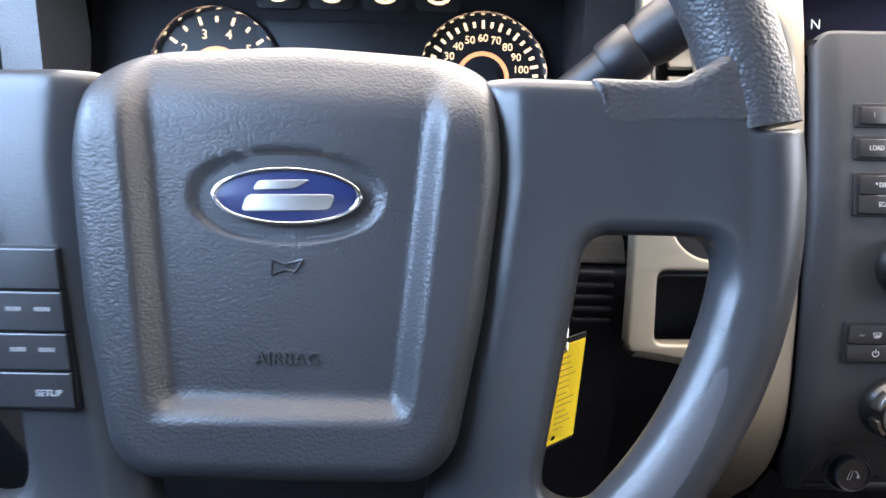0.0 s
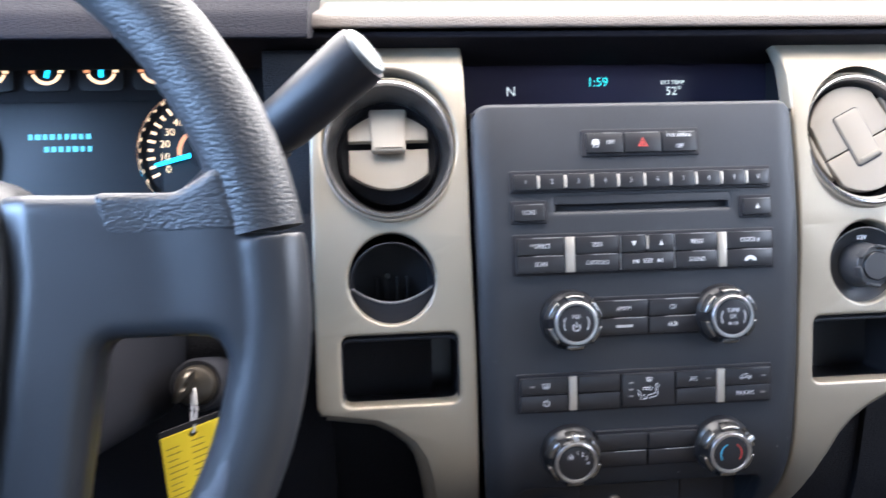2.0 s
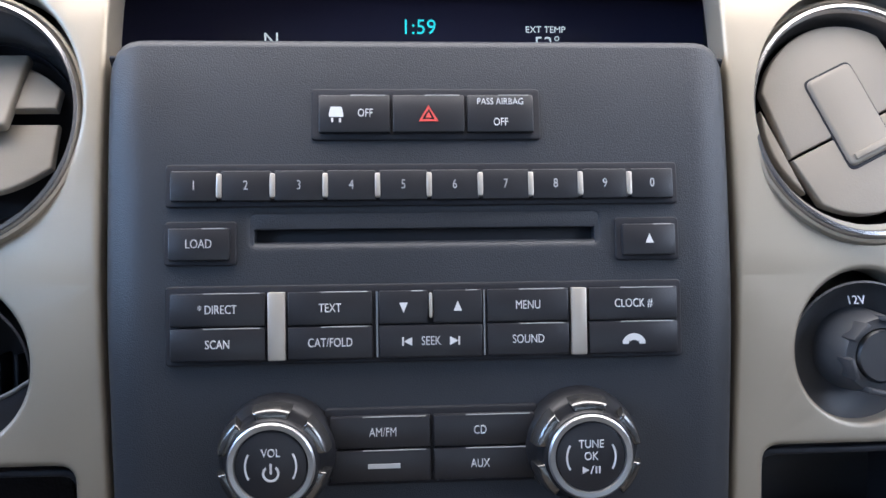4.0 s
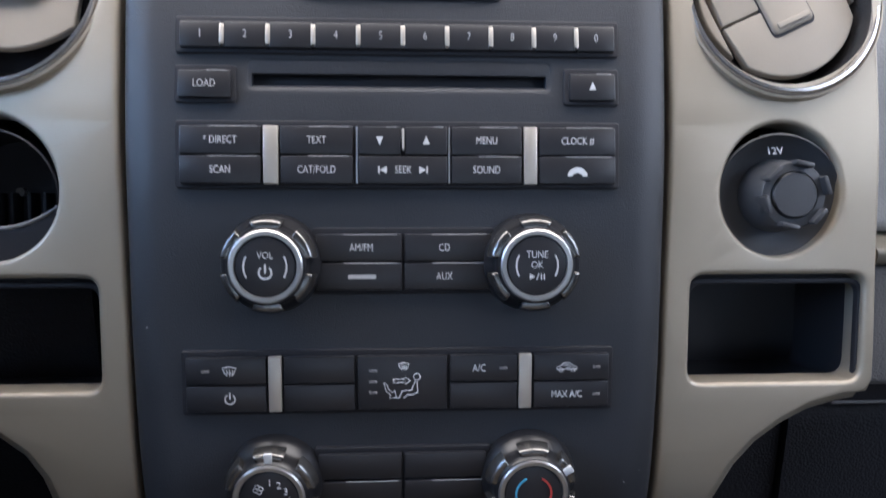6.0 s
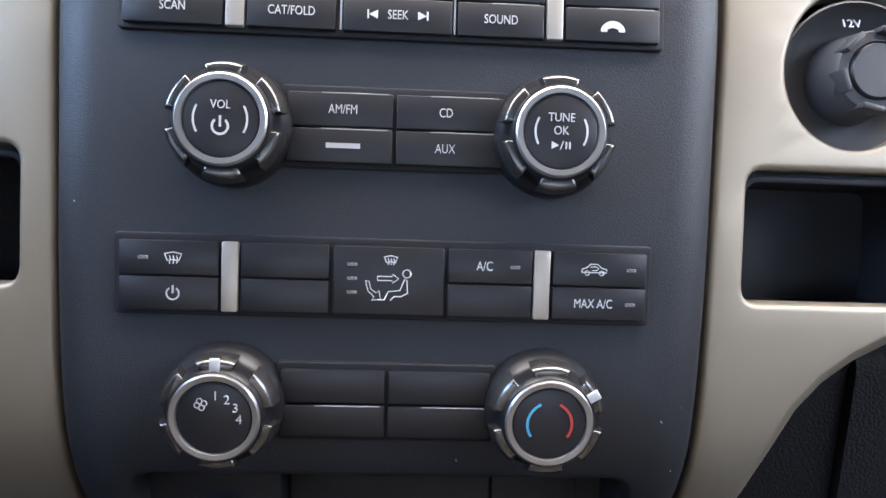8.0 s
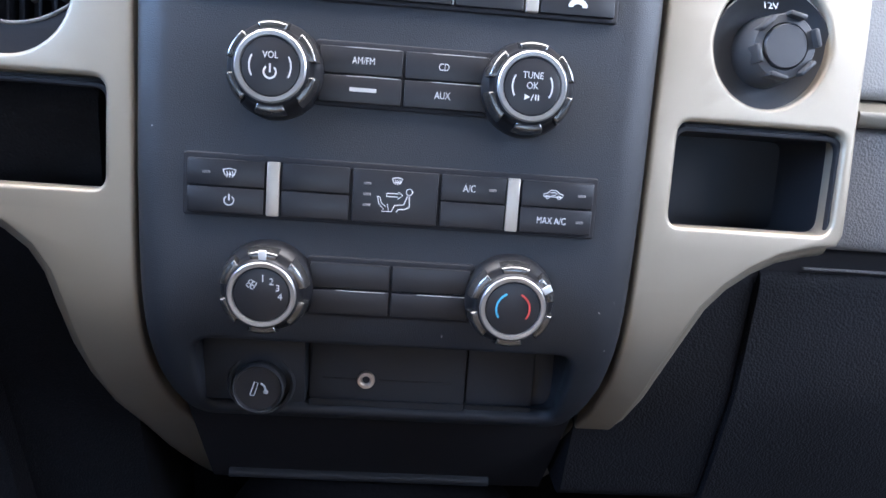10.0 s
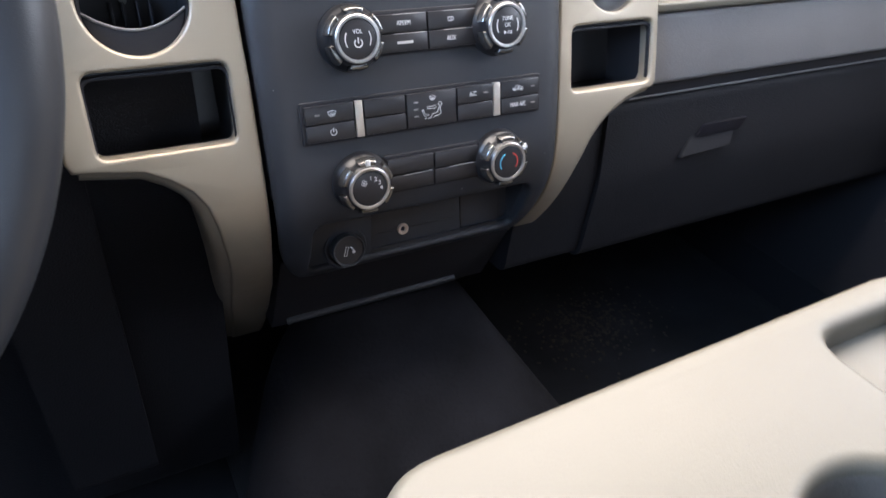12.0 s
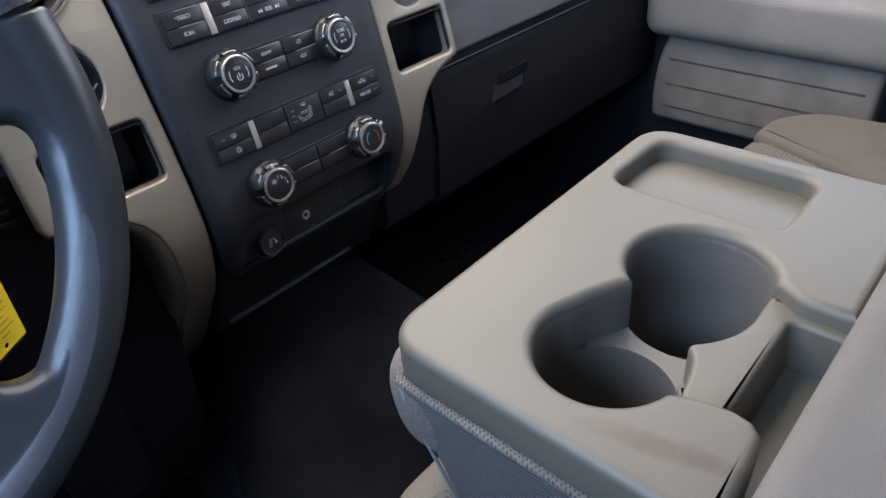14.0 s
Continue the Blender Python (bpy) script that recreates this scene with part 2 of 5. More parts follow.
def lathe(profile, n=48):
    """A turned body about z from (radius, height) pairs."""
    bm = bmesh.new()
    rings = []
    for r, z in profile:
        if r < 1e-6:
            rings.append([bm.verts.new((0, 0, z))])
        else:
            rings.append([bm.verts.new((r * math.cos(2 * math.pi * i / n), r * math.sin(2 * math.pi * i / n), z)) for i in range(n)])
    for a, b in zip(rings, rings[1:]):
        for i in range(n):
            j = (i + 1) % n
            if len(a) == 1 and len(b) > 1:
                bm.faces.new((a[0], b[i], b[j]))
            elif len(b) == 1 and len(a) > 1:
                bm.faces.new((a[i], b[0], a[j]))
            elif len(a) > 1:
                bm.faces.new((a[i], b[i], b[j], a[j]))
    bmesh.ops.recalc_face_normals(bm, faces=bm.faces)
    return bm


def arc(cx, cy, rx, ry, a0, a1, n=12):
    return [(cx + rx * math.cos(radians(a0 + (a1 - a0) * i / n)), cy + ry * math.sin(radians(a0 + (a1 - a0) * i / n))) for i in range(n + 1)]


def rounded(pts, r, n=5):
    """Rounds the corners of a polygon; r is one radius or one for each corner."""
    out = []
    k = len(pts)
    for i in range(k):
        p, a, b = Vector(pts[i]), Vector(pts[i - 1]), Vector(pts[(i + 1) % k])
        rr = r[i] if isinstance(r, (list, tuple)) else r
        da, db = (a - p), (b - p)
        rr = min(rr, da.length * 0.49, db.length * 0.49)
        if rr < 1e-5:
            out.append(tuple(p))
            continue
        s, e = p + da.normalized() * rr, p + db.normalized() * rr
        for j in range(n + 1):
            t = j / n
            out.append(tuple((1 - t) ** 2 * s + 2 * t * (1 - t) * p + t * t * e))
    return out


def rect(x0, y0, x1, y1, r=0.003, n=5):
    return rounded([(x0, y0), (x1, y0), (x1, y1), (x0, y1)], r, n)


def plate(outline, holes=(), thick=0.004, bevel=0.001, seg=2, cuts=(), xcuts=()):
    """A flat board with holes in the xy plane, from z = 0 to thick, with rounded edges."""
    cu = bpy.data.curves.new("tmp", "CURVE")
    cu.dimensions, cu.fill_mode = "2D", "BOTH"
    cu.extrude, cu.bevel_depth, cu.bevel_resolution, cu.offset = max(thick / 2 - bevel, 0), bevel, seg, -bevel
    for ring in (outline, *holes):
        sp = cu.splines.new("POLY")
        sp.points.add(len(ring) - 1)
        for q, (x, y) in zip(sp.points, ring):
            q.co = (x, y, 0, 1)
        sp.use_cyclic_u = True
    ob = bpy.data.objects.new("tmp", cu)
    me = bpy.data.meshes.new_from_object(ob)
    bm = bmesh.new()
    bm.from_mesh(me)
    bpy.data.objects.remove(ob)
    bpy.data.curves.remove(cu)
    bpy.data.meshes.remove(me)
    bmesh.ops.remove_doubles(bm, verts=bm.verts, dist=1e-6)
    bmesh.ops.translate(bm, vec=(0, 0, thick / 2), verts=bm.verts)
    for c in cuts:
        bmesh.ops.bisect_plane(bm, geom=bm.verts[:] + bm.edges[:] + bm.faces[:], plane_co=(0, c, 0), plane_no=(0, 1, 0))
    for c in xcuts:
        bmesh.ops.bisect_plane(bm, geom=bm.verts[:] + bm.edges[:] + bm.faces[:], plane_co=(c, 0, 0), plane_no=(1, 0, 0))
    return bm


def letters(body, size, extrude=0.0002, align="CENTER"):
    cu = bpy.data.curves.new("tmp", "FONT")
    cu.body, cu.size, cu.extrude, cu.align_x, cu.align_y, cu.resolution_u = body, size, extrude, align, "CENTER", 3
    cu.offset = -0.006 * size
    ob = bpy.data.objects.new("tmp", cu)
    me = bpy.data.meshes.new_from_object(ob)
    bm = bmesh.new()
    bm.from_mesh(me)
    bpy.data.objects.remove(ob)
    bpy.data.curves.remove(cu)
    bpy.data.meshes.remove(me)
    return bm


def tube(points, radius, n=12, closed=False):
    """A round rod along points; radius is one number or one for each point."""
    bm = bmesh.new()
    pts = [Vector(p) for p in points]
    k = len(pts)
    rings = []
    side = None
    for i, p in enumerate(pts):
        a = pts[i - 1] if (i or closed) else p
        b = pts[(i + 1) % k] if (i < k - 1 or closed) else p
        d = (b - a).normalized()
        if side is None:
            side = d.orthogonal().normalized()
        side = (side - d * side.dot(d)).normalized()
        up = d.cross(side)
        r = radius[i] if isinstance(radius, (list, tuple)) else radius
        rings.append([bm.verts.new(p + r * (math.cos(2 * math.pi * j / n) * side + math.sin(2 * math.pi * j / n) * up)) for j in range(n)])
    for i in range(k if closed else k - 1):
        a, b = rings[i], rings[(i + 1) % k]
        for j in range(n):
            bm.faces.new((a[j], a[(j + 1) % n], b[(j + 1) % n], b[j]))
    if not closed:
        bm.faces.new(rings[0][::-1])
        bm.faces.new(rings[-1])
    bmesh.ops.recalc_face_normals(bm, faces=bm.faces)
    return bm


def fused(bms, voxel, rounds):
    """Melts overlapping bodies into one skin with soft fillets."""
    me = bpy.data.meshes.new("tmp")
    bm = joined(*bms)
    bm.to_mesh(me)
    bm.free()
    ob = new("tmp", me)
    mod = ob.modifiers.new("melt", "REMESH")
    mod.mode, mod.voxel_size = "VOXEL", voxel
    soft = ob.modifiers.new("soft", "SMOOTH")
    soft.factor, soft.iterations = 0.5, rounds
    out = bmesh.new()
    out.from_mesh(bpy.data.meshes.new_from_object(ob.evaluated_get(bpy.context.evaluated_depsgraph_get())))
    bpy.data.objects.remove(ob)
    bpy.data.meshes.remove(me)
    return out


def sheet(fn, us, vs):
    """An open surface fn(u, v) over two lists of parameters."""
    bm = bmesh.new()
    g = [[bm.verts.new(fn(u, v)) for v in vs] for u in us]
    for i in range(len(us) - 1):
        for j in range(len(vs) - 1):
            bm.faces.new((g[i][j], g[i + 1][j], g[i + 1][j + 1], g[i][j + 1]))
    return bm


def span(a, b, n):
    return [a + (b - a) * i / n for i in range(n + 1)]


# ---- the slope of the dashboard ----
SLOPE_Z = (0.26, 0.30, 0.36, 0.40, 0.42, 0.44, 0.46, 0.48, 0.50, 0.524, 0.547, 0.576, 0.617, 0.645, 0.6685, 0.71, 0.735, 0.76, 0.80, 0.86)
SLOPE_Y = (0.062, 0.044, 0.020, 0.006, -0.006, -0.019, -0.0315, -0.039, -0.042, -0.039, -0.034, -0.027, -0.0155, -0.008, 0.0, 0.0165, 0.0275, 0.040, 0.064, 0.104)


def slope(z):
    return float(np.mean(np.interp([z + 0.003 * k for k in range(-4, 5)], SLOPE_Z, SLOPE_Y)))


def facing(x, z, out=0.0, back=0.0):
    """The pose on the dashboard's front at width x and height z: x to the right, y up along the slope, z out of it."""
    d = (slope(z + 0.012) - slope(z - 0.012)) / 0.024
    up = Vector((0, d, 1)).normalized()
    nrm = Vector((0, -up.z, up.y))
    o = Vector((x, slope(z) + back, z)) + nrm * out
    return Matrix(((1, 0, 0, o.x), (0, up.y, nrm.y, o.y), (0, up.z, nrm.z, o.z), (0, 0, 0, 1)))


def onto_slope(bm, back=0.0):
    """Bends a board drawn in (x, height) onto the dashboard's front."""
    for v in bm.verts:
        v.co = facing(v.co.x, v.co.y, v.co.z, back).translation
    bmesh.ops.recalc_face_normals(bm, faces=bm.faces)
    return bm


def upright(x, y, z):
    """A pose at that place that leans back like the upper dashboard front."""
    m = facing(x, 0.540)
    m.translation = (x, y, z)
    return m

# ---- the cab ----
def wall(x0, x1, y0, y1, z0, z1, bevel=0.0):
    bm = box(x1 - x0, y1 - y0, z1 - z0, bevel, 2)
    return moved(bm, Matrix.Translation(((x0 + x1) / 2, (y0 + y1) / 2, z0)))


structure("ground", moved(plate([(-400, -400), (400, -400), (400, 400), (-400, 400)], thick=0.02, bevel=0.0), Matrix.Translation((0, 0, -0.061))), GROUND, "pale concrete ground outside the truck", "ground")
structure("floor", wall(-0.84, 0.84, -1.75, 0.60, -0.04, 0.0), CARPET, "black carpet on the cab floor", "floor")
structure("wall_front", wall(-0.84, 0.84, 0.60, 0.64, 0.0, 0.80), CARPET, "black insulated firewall under the dashboard", "wall")
structure("wall_rear", plate([(-0.84, 0), (0.84, 0), (0.84, 1.22), (-0.84, 1.22)], [rect(-0.62, 0.70, 0.62, 0.98, 0.05)], 0.04, 0.002), DARK, "dark rear wall of the cab with a window", "wall", pose(0, -1.75, 0, 90, 0, 0))
structure("ceiling", wall(-0.84, 0.84, -1.75, -0.17, 1.22, 1.26), HEADLINER, "grey cloth headliner", "ceiling")
for name, x in (("wall_left", -0.86), ("wall_right", 0.82)):
    structure(name, plate([(-1.75, 0), (0.62, 0), (0.62, 0.82), (-0.15, 1.22), (-1.75, 1.22)], [rounded([(-0.72, 0.83), (0.24, 0.83), (-0.20, 1.18), (-0.72, 1.18)], 0.03), rounded([(-1.5, 0.80), (-0.84, 0.80), (-0.84, 1.14), (-1.4, 1.14)], 0.03)], 0.04, 0.002), DARK, "side of the cab with window openings", "wall", Matrix(((0, 0, 1, x), (1, 0, 0, 0), (0, 1, 0, 0), (0, 0, 0, 1))))
# slanting windscreen posts
for s in (-1, 1):
    structure("trim", tube([(s * 0.80, 0.60, 0.80), (s * 0.76, -0.16, 1.22)], 0.035, 10), HEADLINER, "grey windscreen post", "trim")

# transmission tunnel
structure("tunnel", sheet(lambda u, v: (0.15 * u, v, 0.17 * (1 - abs(u) ** 4) + 0.02), span(-1, 1, 24), span(-1.6, 0.6, 10)), RUBBER, "black rubber over the transmission hump", "floor")

# ---- dashboard ----
dash = thing("dashboard", pose(0, 0.2, 0.7), "dark grey moulded truck dashboard with a beige top", "dashboard", kind="structure")


def run(profile, x0, x1, n=2, closed=True):
    """A moulding: a closed profile of (y, z) pairs run from x0 to x1."""
    bm = bmesh.new()
    rings = [[bm.verts.new((x, y, z)) for y, z in profile] for x in span(x0, x1, n)]
    k = len(profile)
    for a, b in zip(rings, rings[1:]):
        for i in range(k):
            bm.faces.new((a[i], a[(i + 1) % k], b[(i + 1) % k], b[i]))
    bm.faces.new(rings[0][::-1])
    bm.faces.new(rings[-1])
    bmesh.ops.recalc_face_normals(bm, faces=bm.faces)
    return bm


part("top_pad", run(rounded([(0.085, 0.789), (0.064, 0.799), (0.066, 0.8030), (0.58, 0.79), (0.58, 0.74), (0.12, 0.775)], [0.004, 0.004, 0.001, 0.01, 0.01, 0.01]), -0.82, 0.82), HOOD, dash, "dark padded dashboard brow")
part("deck", run(rounded([(0.061, 0.8055), (0.066, 0.8150), (0.30, 0.826), (0.60, 0.812), (0.60, 0.796), (0.10, 0.8035)], [0.003, 0.006, 0.05, 0.004, 0.004, 0.002], 6), -0.82, 0.82), DECK, dash, "pale beige dashboard top")
# body of the dash behind the trim
part("core", run([(0.175, 0.775), (0.60, 0.77), (0.60, 0.45), (0.175, 0.45)], -0.82, 0.82), BLACK, dash)
# passenger side
part("upper_panel", run(rounded([(0.010, 0.617), (0.030, 0.70), (0.075, 0.785), (0.12, 0.785), (0.12, 0.617)], 0.008), 0.2215, 0.80), LIGHTGREY, dash, "light grey panel before the passenger")
part("ledge", run(rounded([(-0.004, 0.606), (-0.004, 0.614), (0.014, 0.6165), (0.10, 0.6165), (0.10, 0.606)], 0.003), 0.2215, 0.80), TAN, dash, "narrow pale ledge")
part("middle_panel", run(rounded([(-0.004, 0.541), (0.0, 0.605), (0.10, 0.605), (0.10, 0.541)], 0.006), 0.2215, 0.80), GREY, dash, "grey panel above the glove box")
part("lower_shelf", run(rounded([(0.008, 0.515), (0.008, 0.538), (0.10, 0.538), (0.10, 0.515)], 0.003), 0.16, 0.80), BLACK, dash)
part("lower_panel", run(rounded([(0.006, 0.362), (0.000, 0.45), (0.008, 0.526), (0.16, 0.526), (0.16, 0.345)], 0.012), 0.112, 0.1985), LOWER, dash, "dark panel beside the glove box")
glove = part("glove_box_lid", run(rounded([(0.002, 0.36), (-0.004, 0.45), (0.004, 0.526), (0.10, 0.526), (0.10, 0.34)], 0.012), 0.20, 0.74), LOWER, dash, "dark glove box lid")
part("latch", moved(plate(rounded([(-0.042, -0.012), (0.027, -0.010), (0.037, 0.010), (-0.025, 0.011)], 0.003), (), 0.006, 0.0020, 3), pose(0.336, 0.0010, 0.470, 66, 0, 0)), LOWER, glove, "dark grey glove box latch")
# no hollow here: a darker plate carries the shade of the latch recess
part("latch_shade", moved(plate(rounded([(-0.022, 0.0), (0.038, 0.0), (0.046, 0.013), (-0.014, 0.013)], 0.003), (), 0.003, 0.001), pose(0.336, -0.0008, 0.4790, 90, 0, 0)), HOOD, glove, "flat dark plate for the recess shade over the latch")

part("lid_edge", tube([(x, 0.0050, 0.5275) for x in (0.222, 0.48, 0.738)], 0.0009, 8), GREY, glove, "thin pale upper edge")

def tub(w, h, d, r=0.006):
    """An open tray, w by h at its mouth in z = 0 and d deep, with rounded corners."""
    bm = bmesh.new()
    rows = []
    for k, z, grow in ((1.0, 0.0, 0.002), (1.0, 0.0, 0.0), (0.97, -d + 0.004, 0.0), (0.93, -d, 0.0)):
        rows.append([bm.verts.new((x, y, z)) for x, y in rect(-w / 2 * k - grow, -h / 2 * k - grow, w / 2 * k + grow, h / 2 * k + grow, r, 5)])
    n = len(rows[0])
    for a, b in zip(rows, rows[1:]):
        for i in range(n):
            bm.faces.new((a[i], a[(i + 1) % n], b[(i + 1) % n], b[i]))
    bm.faces.new(rows[-1])
    bmesh.ops.recalc_face_normals(bm, faces=bm.faces)
    for f in bm.faces:
        f.normal_flip()
    return bm


# ---- silver trim columns ----
def narrowed(x, z, s):
    """The passenger column is a little slimmer below its arch."""
    if s < 0 and x > 0.200 and z > 0.540:  # the driver column reaches further out
        return x + 0.0115
    return x - (0.0095 * max(0.0, min(1.0, (0.530 - z) / 0.045)) if s > 0 and x > 0.128 else 0.0)


def column(s):
    side = [(0.1205, 0.792), (0.203, 0.792), (0.212, 0.787), (0.2165, 0.775), (0.218, 0.72), (0.2185, 0.60), (0.2195, 0.553), (0.217, 0.5475), (0.205, 0.546), (0.19, 0.542), (0.176, 0.535),
            (0.1647, 0.5262), (0.157, 0.515), (0.1525, 0.500), (0.149, 0.480), (0.1465, 0.460), (0.1445, 0.430), (0.142, 0.390), (0.138, 0.350), (0.130, 0.270),
            (0.100, 0.270), (0.111, 0.420), (0.1145, 0.445), (0.1170, 0.475), (0.1180, 0.52), (0.1185, 0.583), (0.1205, 0.664)]
    flip = lambda pts: [(s * x, z) for x, z in pts]
    holes = [arc(0.1752, 0.7250, 0.0468, 0.0460, 0, 360, 63)[:-1], arc(*((0.1718, 0.6368, 0.0279, 0.0284) if s > 0 else (0.1762, 0.6370, 0.0300, 0.0298)), 0, 360, 63)[:-1], rect(0.1310, 0.5525, 0.2130, 0.6005, 0.007)]
    bm = plate(flip([(narrowed(x, z, s), z) for x, z in side]), [flip(h) for h in holes], 0.016, 0.0022, 3, cuts=span(0.28, 0.785, 50))
    bm = onto_slope(bm, 0.0255)
    for v in bm.verts:
        k = max(0.0, v.co.z - 0.772) / 0.02
        v.co.y += 0.016 * k * k + turn_under(v.co.z)
    return bm


def turn_under(z):
    """How far the foot of a column draws back."""
    return 0.7 * max(0.0, 0.425 - z) ** 1.35


def arch_return(s):
    """The rolled edge that turns back along the arch under a column."""
    curve = [(0.2130, 0.5472), (0.205, 0.546), (0.19, 0.542), (0.176, 0.535), (0.1647, 0.5262), (0.157, 0.515), (0.1525, 0.500), (0.149, 0.480), (0.1465, 0.460), (0.1445, 0.430), (0.142, 0.390), (0.138, 0.350), (0.130, 0.272)]
    bm = bmesh.new()
    rows = []
    curve = [(narrowed(x, z, s), z) for x, z in curve]
    for i, (x, z) in enumerate(curve):
        a, b = Vector(curve[max(i - 1, 0)]), Vector(curve[min(i + 1, len(curve) - 1)])
        e = (b - a).normalized()
        n = Vector((-e.y, e.x))
        n = n if n.y < 0 or n.x > 0.9 else -n
        p = facing(x, z, 0.0140, 0.0255).translation
        rows.append([bm.verts.new((s * (p.x + n.x * k), p.y + back + turn_under(p.z), p.z + n.y * k)) for k, back in ((-0.0015, 0.0), (0.0018, 0.0008), (0.0048, 0.0028), (0.0072, 0.0064), (0.0086, 0.0120), (0.0094, 0.020), (0.0100, 0.050))])
    for a, b in zip(rows, rows[1:]):
        for k in range(6):
            bm.faces.new((a[k], a[k + 1], b[k + 1], b[k]))
    bmesh.ops.recalc_face_normals(bm, faces=bm.faces)
    return bm


for s, name in ((-1, "driver"), (1, "passenger")):
    t = thing("trim_column", pose(s * 0.17, 0.0, 0.60), "champagne silver dashboard column with a vent and an open pocket", "dashboard trim", "silver dashboard columns")
    part("facing_panel", column(s), SILVER, t)
    part("arch_edge", arch_return(s), SILVER, t, "rolled lower edge")
    # open pocket
    w, h, d = 0.086, 0.052, 0.045
    x = s * 0.172
    m = facing(x, 0.5765, -0.0065, 0.0125)
    pocket = tub(w, h, d)
    part("pocket", pocket, BUTTON, t, "dark storage pocket", at=m)
    part("pocket_rim", plate(rect(-0.0425, -0.0262, 0.0425, 0.0262, 0.008), [rect(-0.0400, -0.0237, 0.0400, 0.0237, 0.006)], 0.004, 0.0008), BLACK, t, at=facing(x, 0.5765, -0.004, 0.0125))


def air_vent(s, opened):
    m = facing(s * 0.1752, 0.7250, 0.0, 0.0125) @ pose(0, 0.0010, 0, -5, 0, 0) @ Matrix.Diagonal((1, 1.09, 1, 1))
    v = thing("air_vent", m, "round air vent with a polished ring and turned-open vanes" if opened else "round air vent with a polished ring and closed vanes", "air vent", "round dashboard vents")
    part("ring", lathe([(0.0458, -0.012), (0.0462, 0.001), (0.0450, 0.0032), (0.0438, 0.0034), (0.0431, 0.0022), (0.0426, 0.0004)], 72), VENTRING, v, "polished ring", at=m)
    part("inner_band", lathe([(0.0426, 0.0006), (0.0421, -0.0020), (0.0410, -0.006), (0.0392, -0.013), (0.0374, -0.019), (0.0366, -0.023)], 72), VENTBAND, v, "dark polished inner band", at=m)
    part("outer_ring", lathe([(0.0478, -0.002), (0.0476, 0.0016), (0.0466, 0.0022), (0.0460, 0.0008), (0.0458, -0.003)], 72), SILVER, v, "silver lip", at=m)
    part("bowl", lathe([(0.0368, -0.018), (0.0352, -0.036), (0.0, -0.044)], 48), BLACK, v, at=m)
    if opened:
        def vane(straight, side, bow, half=0.0285):
            """A vane with one straight edge, upright sides and a bowed outer edge."""
            return [(-half, straight), (half, straight)] + [(x, bow + (side - bow) * (x / half) ** 2) for x in span(half, -half, 16)]

        part("upper_vane", plate(vane(0.0030, 0.0125, 0.0255), (), 0.004, 0.0010), VENT, v, "beige vane", at=m @ pose(0, 0.0055, -0.0165, -18, 0, 0))
        part("lower_vane", plate(vane(-0.0005, -0.0180, -0.0290)[::-1], (), 0.004, 0.0010), VENT, v, "beige vane", at=m @ pose(0, 0.0045, -0.0205, -8, 0, 0))
        part("tab", plate(rounded([(-0.0120, -0.0060), (0.0120, -0.0060), (0.0136, 0.0280), (-0.0136, 0.0280)], 0.002), (), 0.0048, 0.0014), VENT, v, "thumb tab", at=m @ pose(0, 0.0055, -0.0145, -18, 0, 0))
        part("tab_lip", moved(box(0.0200, 0.0014, 0.0010, 0.0004), pose(0, -0.0035, 0.0048)), VENT, v, "raised lip", at=m @ pose(0, 0.0055, -0.0145, -18, 0, 0))
        part("drum", lathe([(0.0355, -0.018), (0.0345, -0.026), (0.0, -0.034)], 48), BLACK, v, at=m @ pose(0, 0.003, 0))
    else:
        turn = pose(0, 0.0018, -0.0085, 0, 0, 24)
        r = 0.0376
        disc = arc(0, 0, r, r, 0, 360, 64)[:-1]
        body_up = [p for p in disc if abs(p[0]) <= 0.0312 and p[1] >= -0.0035] + [(-0.0312, -0.0035), (0.0312, -0.0035)]
        body_low = [p for p in disc if abs(p[0]) <= 0.0312 and p[1] <= -0.0045] + [(0.0312, -0.0045), (-0.0312, -0.0045)]
        side_l = [p for p in disc if p[0] <= -0.0322]
        side_r = [p for p in disc if p[0] >= 0.0322]
        for nm, pts in (("upper_vane", body_up), ("lower_vane", body_low), ("side_cheek", side_l), ("side_cheek", side_r)):
            part(nm, plate(pts, (), 0.005, 0.0008), VENT, v, at=m @ turn)
        part("tab_frame", plate(rect(-0.0118, -0.0185, 0.0118, 0.0205, 0.0035), (), 0.0052, 0.0006), BLACK, v, at=m @ turn)
        part("tab", plate(rect(-0.0108, -0.0170, 0.0108, 0.0195, 0.003), (), 0.0066, 0.0014), VENT, v, "thumb tab", at=m @ turn)
        part("tab_grip", moved(box(0.017, 0.0025, 0.0012, 0.0005), pose(0, -0.0140, 0.0066)), VENT, v, at=m @ turn)
    return v


air_vent(-1, True)
air_vent(1, False)


# power outlet in the passenger column
m = facing(0.1718, 0.6368, 0.0, 0.0125)
outlet = thing("power_outlet", m, "dark round power outlet with a ribbed plug cover", "power outlet")
part("dish", lathe([(0.0300, 0.0012), (0.0292, 0.0016), (0.0285, -0.001), (0.0200, -0.0075), (0.0, -0.008)], 48), OUTLET, outlet, at=m)
knob_m = m @ pose(0.0022, 0.0018, -0.0085)
part("cover_stem", lathe([(0.0172, 0), (0.0162, 0.008), (0.0150, 0.0172), (0.0143, 0.0182), (0.0108, 0.0186), (0.0102, 0.0176)], 48), OUTLET, outlet, at=knob_m)
